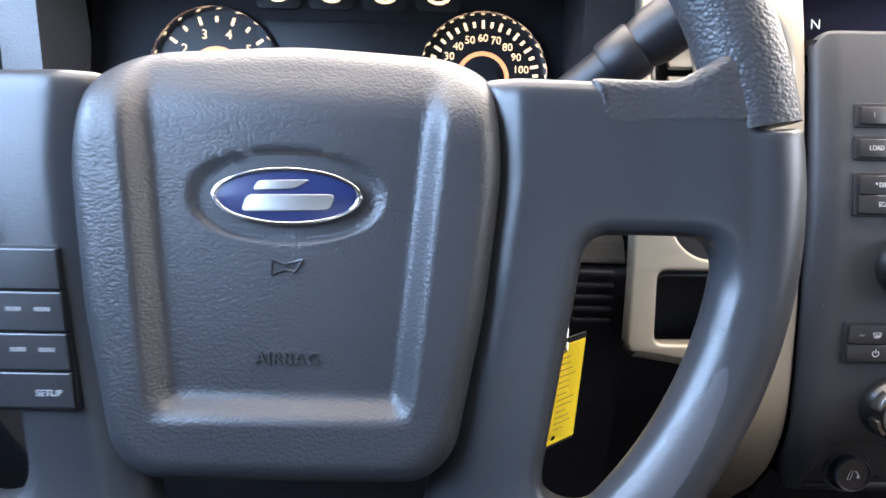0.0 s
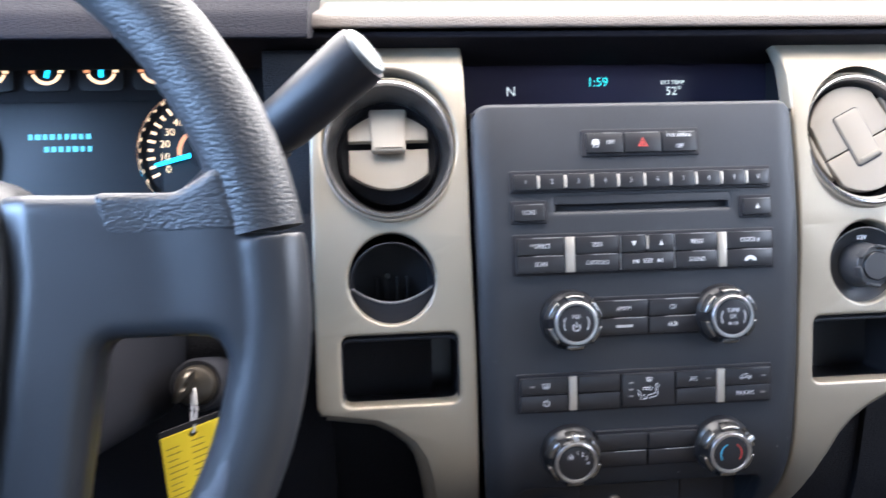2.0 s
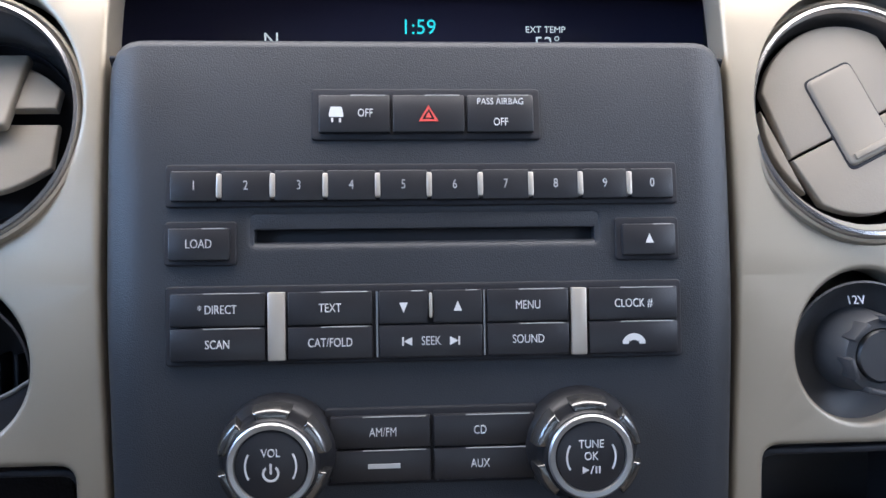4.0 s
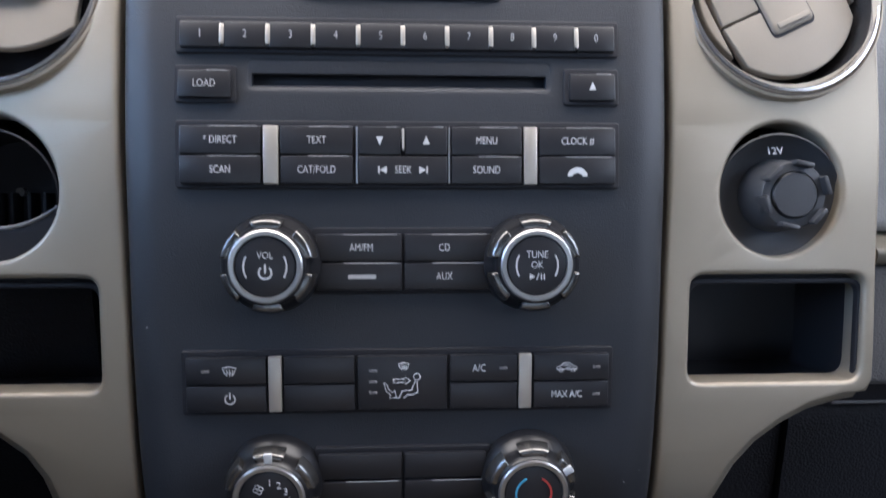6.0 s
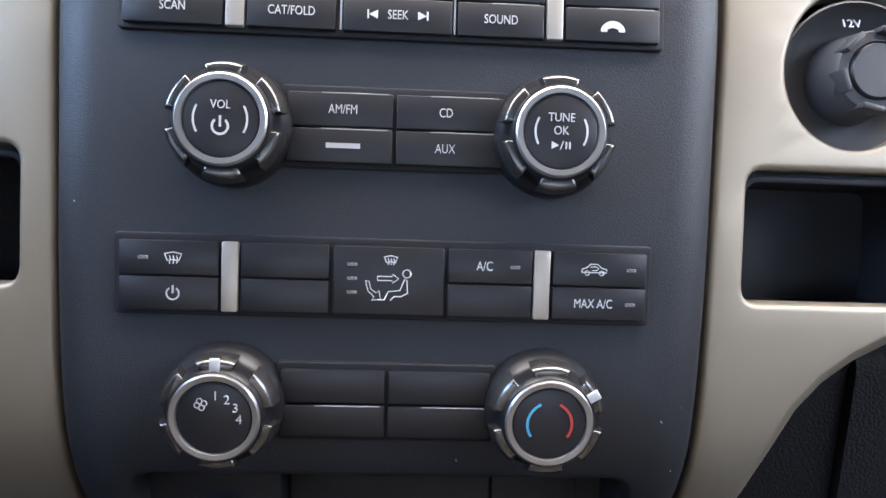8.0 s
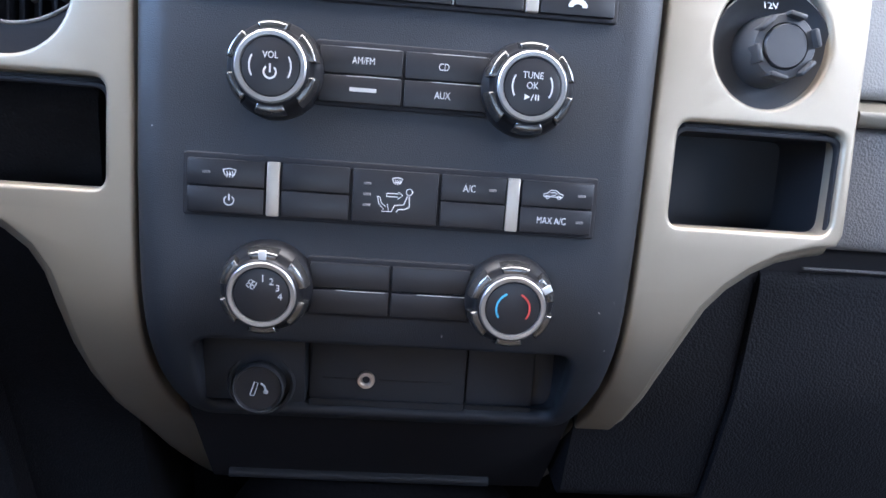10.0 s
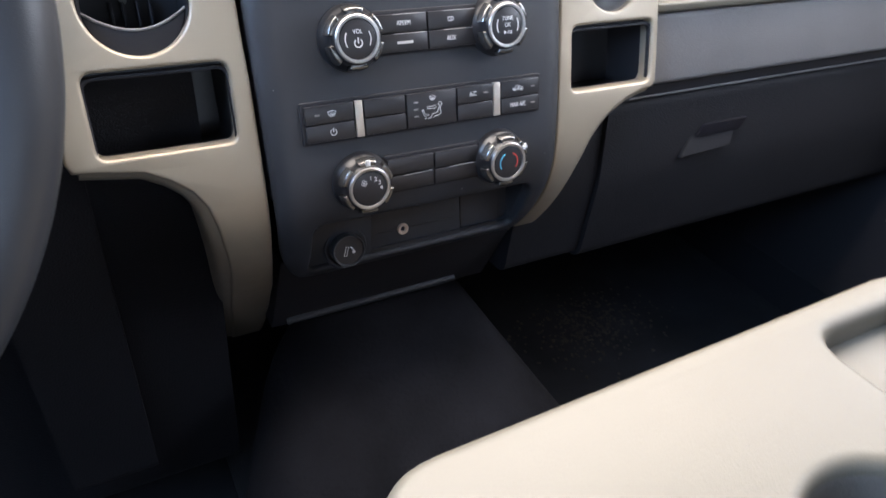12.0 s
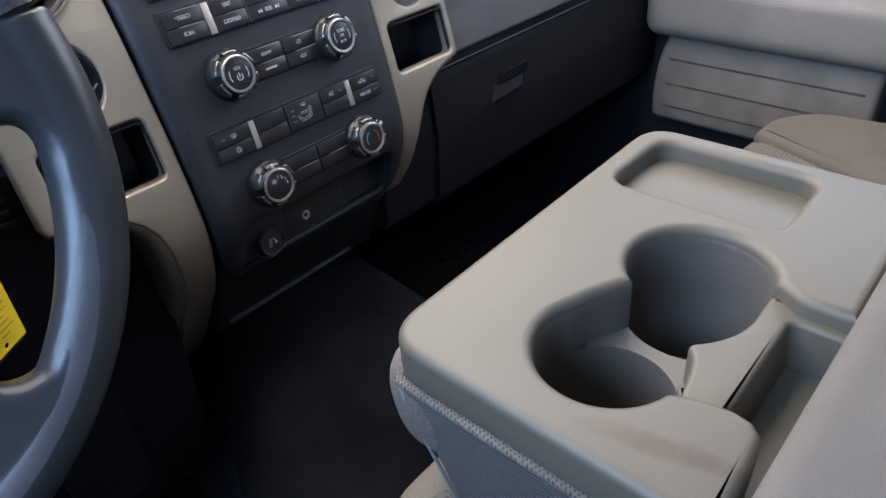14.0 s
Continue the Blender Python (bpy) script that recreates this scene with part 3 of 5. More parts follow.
for i in range(6):
    part("grip", moved(box(0.0085, 0.0022, 0.0085, 0.0007), pose(0, 0, 0.0137)), OUTLET, outlet, at=knob_m @ pose(0, 0, 0, 0, 0, 60 * i - 12) @ pose(0, 0.0140, 0))
part("cover_cap", lathe([(0.0102, 0.0174), (0.0101, 0.0190), (0.0096, 0.0197), (0, 0.0199)], 40), OUTLET, outlet, at=knob_m)
part("marking", letters("12V", 0.0050), INK, outlet, "white 12V marking", at=m @ pose(-0.0012, 0.0220, -0.0010, -22, 0, 0))

# small cubby in the driver column
m = facing(-0.1762, 0.6370, 0.0, 0.0125)
sw = thing("dash_cubby", m, "dark round dish with a small nub over a curved shelf", "cubby")
part("dish", lathe([(0.0300, 0.0012), (0.0292, 0.0016), (0.0286, -0.002), (0.0272, -0.030), (0.0, -0.033)], 48), BLACK, sw, at=m)
smile = [(x, -0.0022 - 0.0108 * (1 - (x / 0.0281) ** 2)) for x in span(0.0281, -0.0281, 20)]
part("scoop", plate(smile + arc(0, 0, 0.0284, 0.0284, 184.5, 355.5, 30), (), 0.0030, 0.0008), BLACK, sw, "rounded scoop front", at=m @ pose(0, 0, -0.0075))
part("scoop_edge", tube([(x, y, -0.0045) for x, y in smile], 0.0009, 8), GREY, sw, "pale scoop edge", at=m)
for x in (-0.0110, -0.0040, 0.0040, 0.0110):
    part("rib", moved(box(0.0018, 0.022, 0.0090, 0.0006), pose(x, -0.0080, -0.0325)), BLACK, sw, at=m)
part("nub", lathe([(0.0022, -0.004), (0.0020, 0.001), (0, 0.0016)], 20), GREY, sw, "small pale nub", at=m @ pose(-0.003, 0.0035, -0.0305))

# ---- centre stack ----
stack = thing("centre_stack", pose(0, 0, 0.60), "dark grey textured centre console panel with radio and climate controls", "control panel")
outline = rounded([(-0.1180, 0.7505), (0.1180, 0.7505), (0.1172, 0.66), (0.1160, 0.56), (0.1145, 0.500), (0.1115, 0.462), (0.098, 0.4360), (-0.098, 0.4360), (-0.1115, 0.462), (-0.1145, 0.500), (-0.1160, 0.56), (-0.1172, 0.66)], [0.012, 0.012, 0.01, 0.02, 0.02, 0.012, 0.012, 0.012, 0.012, 0.02, 0.02, 0.01], 6)
slot = rect(-0.0625, 0.6815, 0.0625, 0.6893, 0.0008)
bin_ = rect(-0.0905, 0.4448, 0.0920, 0.4925, 0.009)
stack_face = plate(outline, [slot, bin_], 0.012, 0.0030, 3, cuts=span(0.445, 0.745, 31), xcuts=[s * x for s in (-1, 1) for x in span(0.096, 0.114, 7)])
for v in stack_face.verts:  # broad roll towards the side edges
    edge = float(np.interp(v.co.y, (0.462, 0.50, 0.56, 0.66, 0.75), (0.1115, 0.1145, 0.1160, 0.1172, 0.1180)))
    k = max(0.0, abs(v.co.x) - edge + 0.016) / 0.016
    v.co.z -= 0.0058 * k * k * (1 if v.co.z > 0.006 else 0.3)
part("face", onto_slope(stack_face, 0.0120), PANEL, stack)
part("body", onto_slope(plate([(x * 0.985, max(0.505, min(0.712, z))) for x, z in outline], [rect(-0.068, 0.675, 0.068, 0.696, 0.001)], 0.050, 0.002, 2, cuts=span(0.445, 0.745, 31)), 0.0600), PANEL, stack)
part("disc_slot", moved(box(0.130, 0.012, 0.030, 0.001), pose(0, 0, -0.034)), BLACK, stack, at=facing(0, 0.6855))
part("slot_frame", plate(rect(-0.0698, -0.0105, 0.0698, 0.0105, 0.002), [rect(-0.0625, -0.0045, 0.0625, 0.0045, 0.0008)], 0.0016, 0.0003), PANEL, stack, at=facing(0, 0.6855, -0.0012))
part("slot_flap", moved(box(0.124, 0.0040, 0.002, 0.0005), pose(0, -0.0012, -0.014)), BLACK, stack, at=facing(0, 0.6855))
# recessed bin whose back wall faces up towards the seats
BIN_TILT = 0.22
jack_y = lambda z: -0.0145 + (z - 0.457) * BIN_TILT
bb = bmesh.new()
rows = []
for depth in (0.0, 0.35, 1.0):
    ring = []
    for x, z in rect(-0.0912, 0.4440, 0.0927, 0.4932, 0.009, 6):
        p = facing(x, z, -0.0035).translation
        q = Vector((x * 0.985, jack_y(z) + 0.0045, z if z < 0.468 else z - 0.003))
        ring.append(bb.verts.new(p.lerp(q, depth)))
    rows.append(ring)
for ra, rb in zip(rows, rows[1:]):
    for k in range(len(ra)):
        bb.faces.new((ra[k], ra[(k + 1) % len(ra)], rb[(k + 1) % len(ra)], rb[k]))
bb.faces.new(rows[-1])
bmesh.ops.recalc_face_normals(bb, faces=bb.faces)
bmesh.ops.reverse_faces(bb, faces=bb.faces)
part("bin", bb, PANEL, stack, "shallow bin with a tilted back")
tilt = Vector((0, BIN_TILT, 1)).normalized()
up = Matrix(((1, 0, 0, 0.0020), (0, tilt.y, -tilt.z, -0.0145), (0, tilt.z, tilt.y, 0.4570), (0, 0, 0, 1)))
part("bin_panel", moved(box(0.0826, 0.0445, 0.0040, 0.0010), pose(0, 0.0060, -0.0040)), PANEL, stack, "panel around the audio socket", at=up)
part("bin_blank", moved(box(0.0365, 0.0440, 0.0024, 0.0010), pose(0.0605, 0.0060, -0.0040)), PANEL, stack, "blank panel", at=up)
part("lighter_panel", wall(-0.0915, -0.0402, -0.0242, -0.0080, 0.4468, 0.4915, 0.0012), PANEL, stack, "panel around the lighter")
for x0, x1 in ((-0.0345, -0.0170), (-0.0050, 0.0335)):
    part("bin_groove", moved(box(x1 - x0, 0.0012, 0.0010, 0.0004), pose((x0 + x1) / 2, -0.0008, -0.0005)), BUTTON, stack, at=up)
jm = up @ pose(-0.0115, -0.0005, 0.0002)
part("audio_jack", lathe([(0.0046, -0.001), (0.0047, 0.0014), (0.0043, 0.0021), (0.0030, 0.0021), (0.0022, 0.0014), (0.0019, -0.0005), (0, -0.001)], 32), JACK, stack, "small metal audio socket", at=jm)
part("jack_hole", lathe([(0.0019, 0.0004), (0, 0.0005)], 24), BLACK, stack, at=jm)

# display above the stack
dm = pose(0, 0.128, 0.760, 74, 0, 0)
display = thing("message_display", dm, "smoked display strip with lit clock and outside temperature", "display")
part("lens", moved(box(0.30, 0.070, 0.004, 0.002), pose(0, 0.0, -0.004)), SCREEN, display, at=dm)
part("sill", run(rounded([(0.0370, 0.7495), (0.135, 0.732), (0.135, 0.722), (0.040, 0.739)], 0.002), -0.117, 0.117), BLACK, display)
for s in (-1, 1):
    part("cheek", run(rounded([(0.066, 0.752), (0.14, 0.735), (0.14, 0.785), (0.078, 0.790)], 0.003), s * 0.1480 - 0.0012, s * 0.1480 + 0.0012), BLACK, display)
part("clock", letters("1:59", 0.0105), LEDCYAN, display, "lit clock digits", at=dm @ pose(0.0003, 0.0, 0.0006))
part("compass", letters("N", 0.0105), LEDWHITE, display, at=dm @ pose(-0.0728, -0.0069, 0.0006))
part("caption", letters("EXT TEMP", 0.0046), LEDWHITE, display, at=dm @ pose(0.0645, -0.0008, 0.0006))
part("temperature", letters("52°", 0.0098), LEDWHITE, display, at=dm @ pose(0.0655, -0.0080, 0.0006))


def key(parent, x0, x1, z0, z1, d=0.0042, text="", size=0.0048, ink=INK, dx=0.0, lit=True, dy=0.0, lamp_=None):
    """One push button between widths x0 and x1 and heights z0 and z1, with its printing."""
    zc, k = (z0 + z1) / 2, 0.0
    m = facing((x0 + x1) / 2, zc)
    h = (z1 - z0) / abs(m[2][1])
    w = x1 - x0
    b = part("button", box(w - 0.0006, h - 0.0005, d, 0.0006, 2), BUTTON, parent, at=m)
    if text:
        part("marking", letters(text, size * 0.93), ink, b, at=m @ pose(dx, dy, d + 0.0001) @ Matrix.Diagonal((0.75, 1, 1, 1)))
    if lamp_ is not None:
        part("indicator", box(0.0034, 0.0012, 0.0003, 0.0001, 1), GREY, b, at=m @ pose(lamp_, 0, d))
    # pale tube painted in as the highlight on the key's upper bevel
    if lit:
        part("edge", tube([(-w / 2 + 0.012, h / 2 - 0.0004, d - 0.0002), (w / 2 - 0.002, h / 2 - 0.0004, d - 0.0002)], 0.00024, 6), LIGHTGREY, b, at=m)
    return b


def tray(parent, x0, x1, z0, z1, d=0.002):
    """The dark surround in which a row of buttons sits."""
    m = facing((x0 + x1) / 2, (z0 + z1) / 2)
    h = (z1 - z0) / abs(m[2][1])
    part("surround", moved(plate(rect(-(x1 - x0) / 2 - 0.0018, -h / 2 - 0.0014, (x1 - x0) / 2 + 0.0018, h / 2 + 0.0022, 0.0018), (), d + 0.003, 0.0006), pose(0, 0, -0.003)), BLACK, parent, at=m)


def strip(parent, x0, x1, z0, z1, d=0.0046):
    m = facing((x0 + x1) / 2, (z0 + z1) / 2)
    part("silver_strip", box(x1 - x0, (z1 - z0) / abs(m[2][1]), d, 0.0006, 2), SILVERBAR, parent, "satin silver strip", at=m)


# switch strip
sws = thing("switch_strip", facing(0, 0.728), "dark strip of three hazard and traction switches", "switch panel")
tray(sws, -0.0400, 0.0412, 0.7210, 0.7355)
key(sws, -0.0392, -0.0127, 0.7217, 0.7349, text="OFF", size=0.0046, dx=0.0040)
hz = key(sws, -0.0122, 0.0147, 0.7217, 0.7349)
hm = facing(0.0012, 0.7280)
part("hazard_mark", plate([(-0.0036, -0.0028), (0.0036, -0.0028), (0.0, 0.0034)], [[(-0.0023, -0.0020), (0.0023, -0.0020), (0.0, 0.0020)]], 0.0002, 0.0), REDINK, hz, at=hm @ pose(0, 0, 0.0043))
part("hazard_mark", plate([(-0.0012, -0.0014), (0.0012, -0.0014), (0.0, 0.0008)], (), 0.0002, 0.0), REDINK, hz, at=hm @ pose(0, 0, 0.0043))
pa = key(sws, 0.0152, 0.0404, 0.7217, 0.7349, text="OFF", size=0.0046, dy=-0.0035)
part("marking", letters("PASS AIRBAG", 0.0035), INK, pa, at=facing(0.0278, 0.7322, 0.0043) @ Matrix.Diagonal((0.85, 1, 1, 1)))
cm = facing(-0.0325, 0.7283, 0.0043)
part("car_mark", joined(plate(rounded([(-0.0026, 0.0002), (0.0026, 0.0002), (0.0019, 0.0024), (-0.0019, 0.0024)], 0.0004), (), 0.0002, 0), plate(rect(-0.0026, -0.0014, 0.0026, 0.0003, 0.0004), (), 0.0002, 0), moved(plate(rect(-0.0018, -0.0034, -0.0010, -0.0018, 0.0002), (), 0.0002, 0), pose(0, 0, 0)), moved(plate(rect(0.0010, -0.0034, 0.0018, -0.0018, 0.0002), (), 0.0002, 0), pose(0, 0, 0))), INK, sws, at=cm)

# radio
radio = thing("radio", facing(0, 0.65), "dark car radio with preset keys, disc slot and two knobs", "car radio")
tray(radio, -0.0920, 0.0922, 0.6985, 0.7097)
xs = [-0.0920, -0.0742, -0.0553, -0.0365, -0.0177, 0.0010, 0.0197, 0.0383, 0.0567, 0.0750, 0.0922]
for i in range(10):
    key(radio, xs[i] + 0.0003, xs[i + 1] - 0.0003, 0.6988, 0.7094, text=str((i + 1) % 10), size=0.0052, ink=DIMINK, lit=False)
    if i:
        strip(radio, xs[i] - 0.0010, xs[i] + 0.0010, 0.7000, 0.7082, 0.0048)
for x0, x1, txt in ((-0.0922, -0.0702, "LOAD"), (0.0716, 0.0920, "")):
    tray(radio, x0, x1, 0.6790, 0.6905)
    b = key(radio, x0, x1, 0.6792, 0.6903, text=txt, size=0.0050, ink=DIMINK)
    if not txt:
        part("eject_mark", plate([(-0.0015, -0.0014), (0.0015, -0.0014), (0.0, 0.0020)], (), 0.0002, 0.0), INK, b, at=facing(0.0818, 0.6848, 0.0043))
tray(radio, -0.0917, 0.0920, 0.6455, 0.6690)
zt, zm, zb = 0.6688, 0.6572, 0.6457
top = [(-0.0915, -0.0577, "* DIRECT"), (-0.0503, -0.0198, "TEXT"), (0.0210, 0.0514, "MENU"), (0.0583, 0.0918, "CLOCK #")]
low = [(-0.0915, -0.0577, "SCAN"), (-0.0503, -0.0198, "CAT/FOLD"), (0.0210, 0.0514, "SOUND"), (0.0583, 0.0918, "")]
for (x0, x1, a), (_, _, b) in zip(top, low):
    key(radio, x0, x1, zm, zt, text=a)
    kb = key(radio, x0, x1, zb, zm, text=b)
    if not b:
        pm = facing(0.0750, 0.6512, 0.0043)
        part("phone_mark", plate(arc(0, -0.0030, 0.0046, 0.0046, 25, 155, 10) + [(-0.0042, -0.0022), (-0.0020, -0.0022), (-0.0018, -0.0010)] + arc(0, -0.0030, 0.0022, 0.0022, 130, 50, 6) + [(0.0018, -0.0010), (0.0020, -0.0022), (0.0042, -0.0022)], (), 0.0002, 0.0), INK, kb, at=pm)
# seek block
for x0, x1, up in ((-0.0180, 0.0003, False), (0.0015, 0.0198, True)):
    b = key(radio, x0, x1, zm, zt)
    sgn = 1 if up else -1
    part("arrow", plate([(-0.0015, -0.0016 * sgn), (0.0015, -0.0016 * sgn), (0, 0.0020 * sgn)], (), 0.0002, 0.0), INK, b, at=facing((x0 + x1) / 2, (zm + zt) / 2, 0.0043))
strip(radio, 0.0003, 0.0015, zm + 0.002, zt - 0.001, 0.0050)
b = key(radio, -0.0180, 0.0198, zb, zm, text="SEEK", lit=False)
for s in (-1, 1):
    part("arrow", joined(plate([(0.0068 * s, -0.0015), (0.0068 * s, 0.0015), (0.0098 * s, 0)], (), 0.0002, 0), plate(rect(min(0.0098 * s, 0.0104 * s), -0.0015, max(0.0098 * s, 0.0104 * s), 0.0015, 0.0001), (), 0.0002, 0)), INK, b, at=facing(0.0009, (zb + zm) / 2, 0.0043))
# satin tubes stand in for light caught by the seek block's sides
for x in (-0.0184, 0.0203):
    e0, e1 = facing(x, zb + 0.0006, 0.0036).translation, facing(x, zt - 0.0004, 0.0036).translation
    part("edge", tube([e0, e0.lerp(e1, 0.5), e1], 0.0004, 6), SATIN, radio, "satin line drawn for the light on a side edge")
strip(radio, -0.0571, -0.0509, zb, zt)
strip(radio, 0.0521, 0.0577, zb, zt)
# knobs
KZ, CZ = 0.6138, 0.5215
tray(radio, -0.036, 0.038, 0.6024, 0.6262)
key(radio, -0.0360, 0.0005, 0.6144, 0.6260, text="AM/FM", dx=0.001)
key(radio, 0.0011, 0.0385, 0.6144, 0.6260, text="CD", dx=-0.0015)
kb = key(radio, -0.0360, 0.0005, 0.6026, 0.6142)
part("print_bar", box(0.0116, 0.0017, 0.0002, 0), DIMINK, kb, "plain pale bar", at=facing(-0.0165, 0.6084, 0.0042))
key(radio, 0.0011, 0.0385, 0.6026, 0.6142, text="AUX", dx=-0.0015)


def knob(parent, x, z, spin):
    m = facing(x, z)
    d = 0.0165
    k = part("knob", lathe([(0.0212, 0), (0.0210, 0.0030), (0.0200, 0.0058), (0.0182, 0.0082), (0.0172, 0.0100), (0.0166, 0.0130), (0.0161, 0.0150), (0.0153, 0.0163), (0.0140, 0.0165)], 64), GLOSS, parent, "glossy black knob with a satin ring", at=m)
    for i in range(6):
        g = plate(arc(0, 0, 0.0205, 0.0205, 90 - 20, 90 + 20, 10) + arc(0, 0, 0.0158, 0.0158, 90 + 20, 90 - 20, 10), (), 0.0070, 0.0012, 2)
        for v in g.verts:
            q = 1 - 0.09 * v.co.z / 0.007
            v.co.x, v.co.y = v.co.x * q, v.co.y * q
        part("grip", moved(g, pose(0, 0, 0.0082)), GRIPMETAL, k, at=m @ pose(0, 0, 0, 0, 0, 60 * i + spin))
    part("ring", lathe([(0.0150, d * 0.97), (0.0149, d * 1.03), (0.0143, d * 1.06), (0.0127, d * 1.05), (0.0123, d * 0.99)], 64), SATIN, k, "satin metal ring", at=m)
    part("face", lathe([(0.0124, d * 0.98), (0.0121, d * 1.01), (0.0112, d * 1.03), (0, d * 1.04)], 48), BUTTON, k, at=m)
    return k, m @ pose(0, 0, d * 1.045) @ Matrix.Diagonal((1.07, 1.07, 1, 1))


def curved_bar(r, a0, a1, w, t=0.0002):
    return plate(arc(0, 0, r + w / 2, r + w / 2, a0, a1, 12) + arc(0, 0, r - w / 2, r - w / 2, a1, a0, 12), (), t, 0.0)


k, f = knob(radio, -0.0543, KZ, 0)
part("marking", letters("VOL", 0.0037), INK, k, at=f @ pose(0, 0.0042, 0) @ Matrix.Diagonal((0.85, 1, 1, 1)))
part("power_mark", joined(curved_bar(0.0027, 130, 410, 0.0008), plate(rect(-0.0004, -0.0002, 0.0004, 0.0036, 0.0001), (), 0.0002, 0)), INK, k, at=f @ pose(0, -0.0022, 0) @ Matrix.Scale(0.88, 4))
for a in (150, -30):
    part("arc_mark", curved_bar(0.0080, a, a + 60, 0.0006), INK, k, at=f)
k, f = knob(radio, 0.0555, KZ, 0)
for txt, y, sz in (("TUNE", 0.0042, 0.0038), ("OK", 0.0002, 0.0038)):
    part("marking", letters(txt, sz), INK, k, at=f @ pose(0, y, 0) @ Matrix.Diagonal((0.85, 1, 1, 1)))
part("play_mark", joined(plate([(-0.0034, -0.0014), (-0.0034, 0.0014), (-0.0008, 0)], (), 0.0002, 0), plate([(-0.0004, -0.0015), (0.0000, -0.0015), (0.0010, 0.0015), (0.0006, 0.0015)], (), 0.0002, 0), plate(rect(0.0016, -0.0013, 0.0022, 0.0013, 0.0001), (), 0.0002, 0), plate(rect(0.0029, -0.0013, 0.0035, 0.0013, 0.0001), (), 0.0002, 0)), INK, k, at=f @ pose(0, -0.0042, 0) @ Matrix.Scale(0.85, 4))
for a in (150, -30):
    part("arc_mark", curved_bar(0.0080, a, a + 60, 0.0006), INK, k, at=f)

# climate control
climate = thing("climate_control", facing(0, 0.54), "dark climate control with two knobs and flat keys", "climate control")
tray(climate, -0.0912, 0.0905, 0.5525, 0.5762)
ct, cmid, cb = 0.5760, 0.5642, 0.5527
for x0, x1, a, b, la, lb in ((-0.0910, -0.0570, "", "", -0.0085, None), (-0.0502, -0.0198, "", "", None, None), (0.0204, 0.0502, "A/C", "", 0.0085, None), (0.0568, 0.0903, "", "MAX A/C", 0.0110, 0.0110)):
    key(climate, x0, x1, cmid, ct, text=a, lit=False, lamp_=la, size=0.0050, dx=-0.002 if a else 0)
    key(climate, x0, x1, cb, cmid, text=b, lit=False, lamp_=lb, size=0.0048, dx=-0.0020)
mode = key(climate, -0.0190, 0.0197, cb, ct, lit=False)
mm = facing(0.0003, (cb + ct) / 2, 0.0043)
for i in range(3):
    part("indicator", box(0.0034, 0.0011, 0.0003, 0.0001, 1), GREY, mode, at=mm @ pose(-0.0125, 0.0055 - 0.0048 * i, 0))
# seated outline mark as a plain bent line with a ring
part("mode_mark", moved(joined(tube([(0.0058, 0.0005, 0), (0.0040, -0.0040, 0), (-0.0005, -0.0045, 0), (-0.0020, -0.0078, 0), (-0.0045, -0.0078, 0)], 0.00026, 5), tube([(0.0066, 0.0003, 0), (0.0070, -0.0050, 0), (0.0045, -0.0064, 0), (0.0018, -0.0064, 0), (0.0004, -0.0080, 0)], 0.00026, 5), moved(curved_bar(0.0016, 0, 360, 0.0004), pose(0.0066, 0.0026, 0)), tube([(-0.0048, 0.0014, 0), (0.0010, 0.0014, 0), (0.0010, 0.0024, 0), (0.0034, 0.0006, 0), (0.0010, -0.0012, 0), (0.0010, -0.0002, 0), (-0.0048, -0.0002, 0), (-0.0048, 0.0014, 0)], 0.00022, 5), tube([(-0.0094, -0.0004, 0), (-0.0080, -0.0008, 0), (-0.0073, -0.0036, 0), (-0.0052, -0.0052, 0), (-0.0042, -0.0040, 0), (-0.0034, -0.0078, 0), (-0.0070, -0.0080, 0), (-0.0060, -0.0066, 0), (-0.0084, -0.0044, 0), (-0.0094, -0.0004, 0)], 0.00018, 5)), pose(0, 0, 0.0001)), INK, mode, at=mm @ pose(0.0004, 0.0004, 0) @ Matrix.Scale(0.88, 4))


def defrost_mark(parent, m, s=1.0):
    b = [tube([(-0.0028 * s, 0.0014 * s, 0), (0, 0.0020 * s, 0), (0.0028 * s, 0.0014 * s, 0), (0.0019 * s, -0.0010 * s, 0), (0, -0.0006 * s, 0), (-0.0019 * s, -0.0010 * s, 0), (-0.0028 * s, 0.0014 * s, 0)], 0.00022, 5)]
    b += [tube([(x * s, 0.0008 * s, 0), (x * s + 0.0003, -0.0004, 0), (x * s, -0.0020 * s, 0)], 0.00020, 5) for x in (-0.0012, 0, 0.0012)]
    part("defrost_mark", joined(*b), INK, parent, at=m)


defrost_mark(mode, mm @ pose(0.0006, 0.0072, 0), 0.8)
defrost_mark(climate, facing(-0.0725, (cmid + ct) / 2, 0.0043), 1.0)
part("power_mark", joined(curved_bar(0.0021, 125, 415, 0.0005), plate(rect(-0.0003, 0.0, 0.0003, 0.0028, 0.0001), (), 0.0002, 0)), INK, climate, at=facing(-0.0725, (cmid + cb) / 2, 0.0043))
car = tube([(-0.0044, -0.0010, 0), (-0.0042, 0.0002, 0), (-0.0026, 0.0006, 0), (-0.0014, 0.0019, 0), (0.0012, 0.0019, 0), (0.0026, 0.0006, 0), (0.0044, 0.0001, 0), (0.0044, -0.0010, 0), (-0.0044, -0.0010, 0)], 0.00019, 5)
bend = tube([(-0.0014, 0.0008, 0), (0.0004, 0.0010, 0), (0.0016, 0.0004, 0), (0.0008, -0.0003, 0), (-0.0008, -0.0003, 0)], 0.00020, 5)
wheels = [moved(curved_bar(0.0008, 0, 360, 0.0003), pose(x, -0.0012, 0)) for x in (-0.0025, 0.0026)]
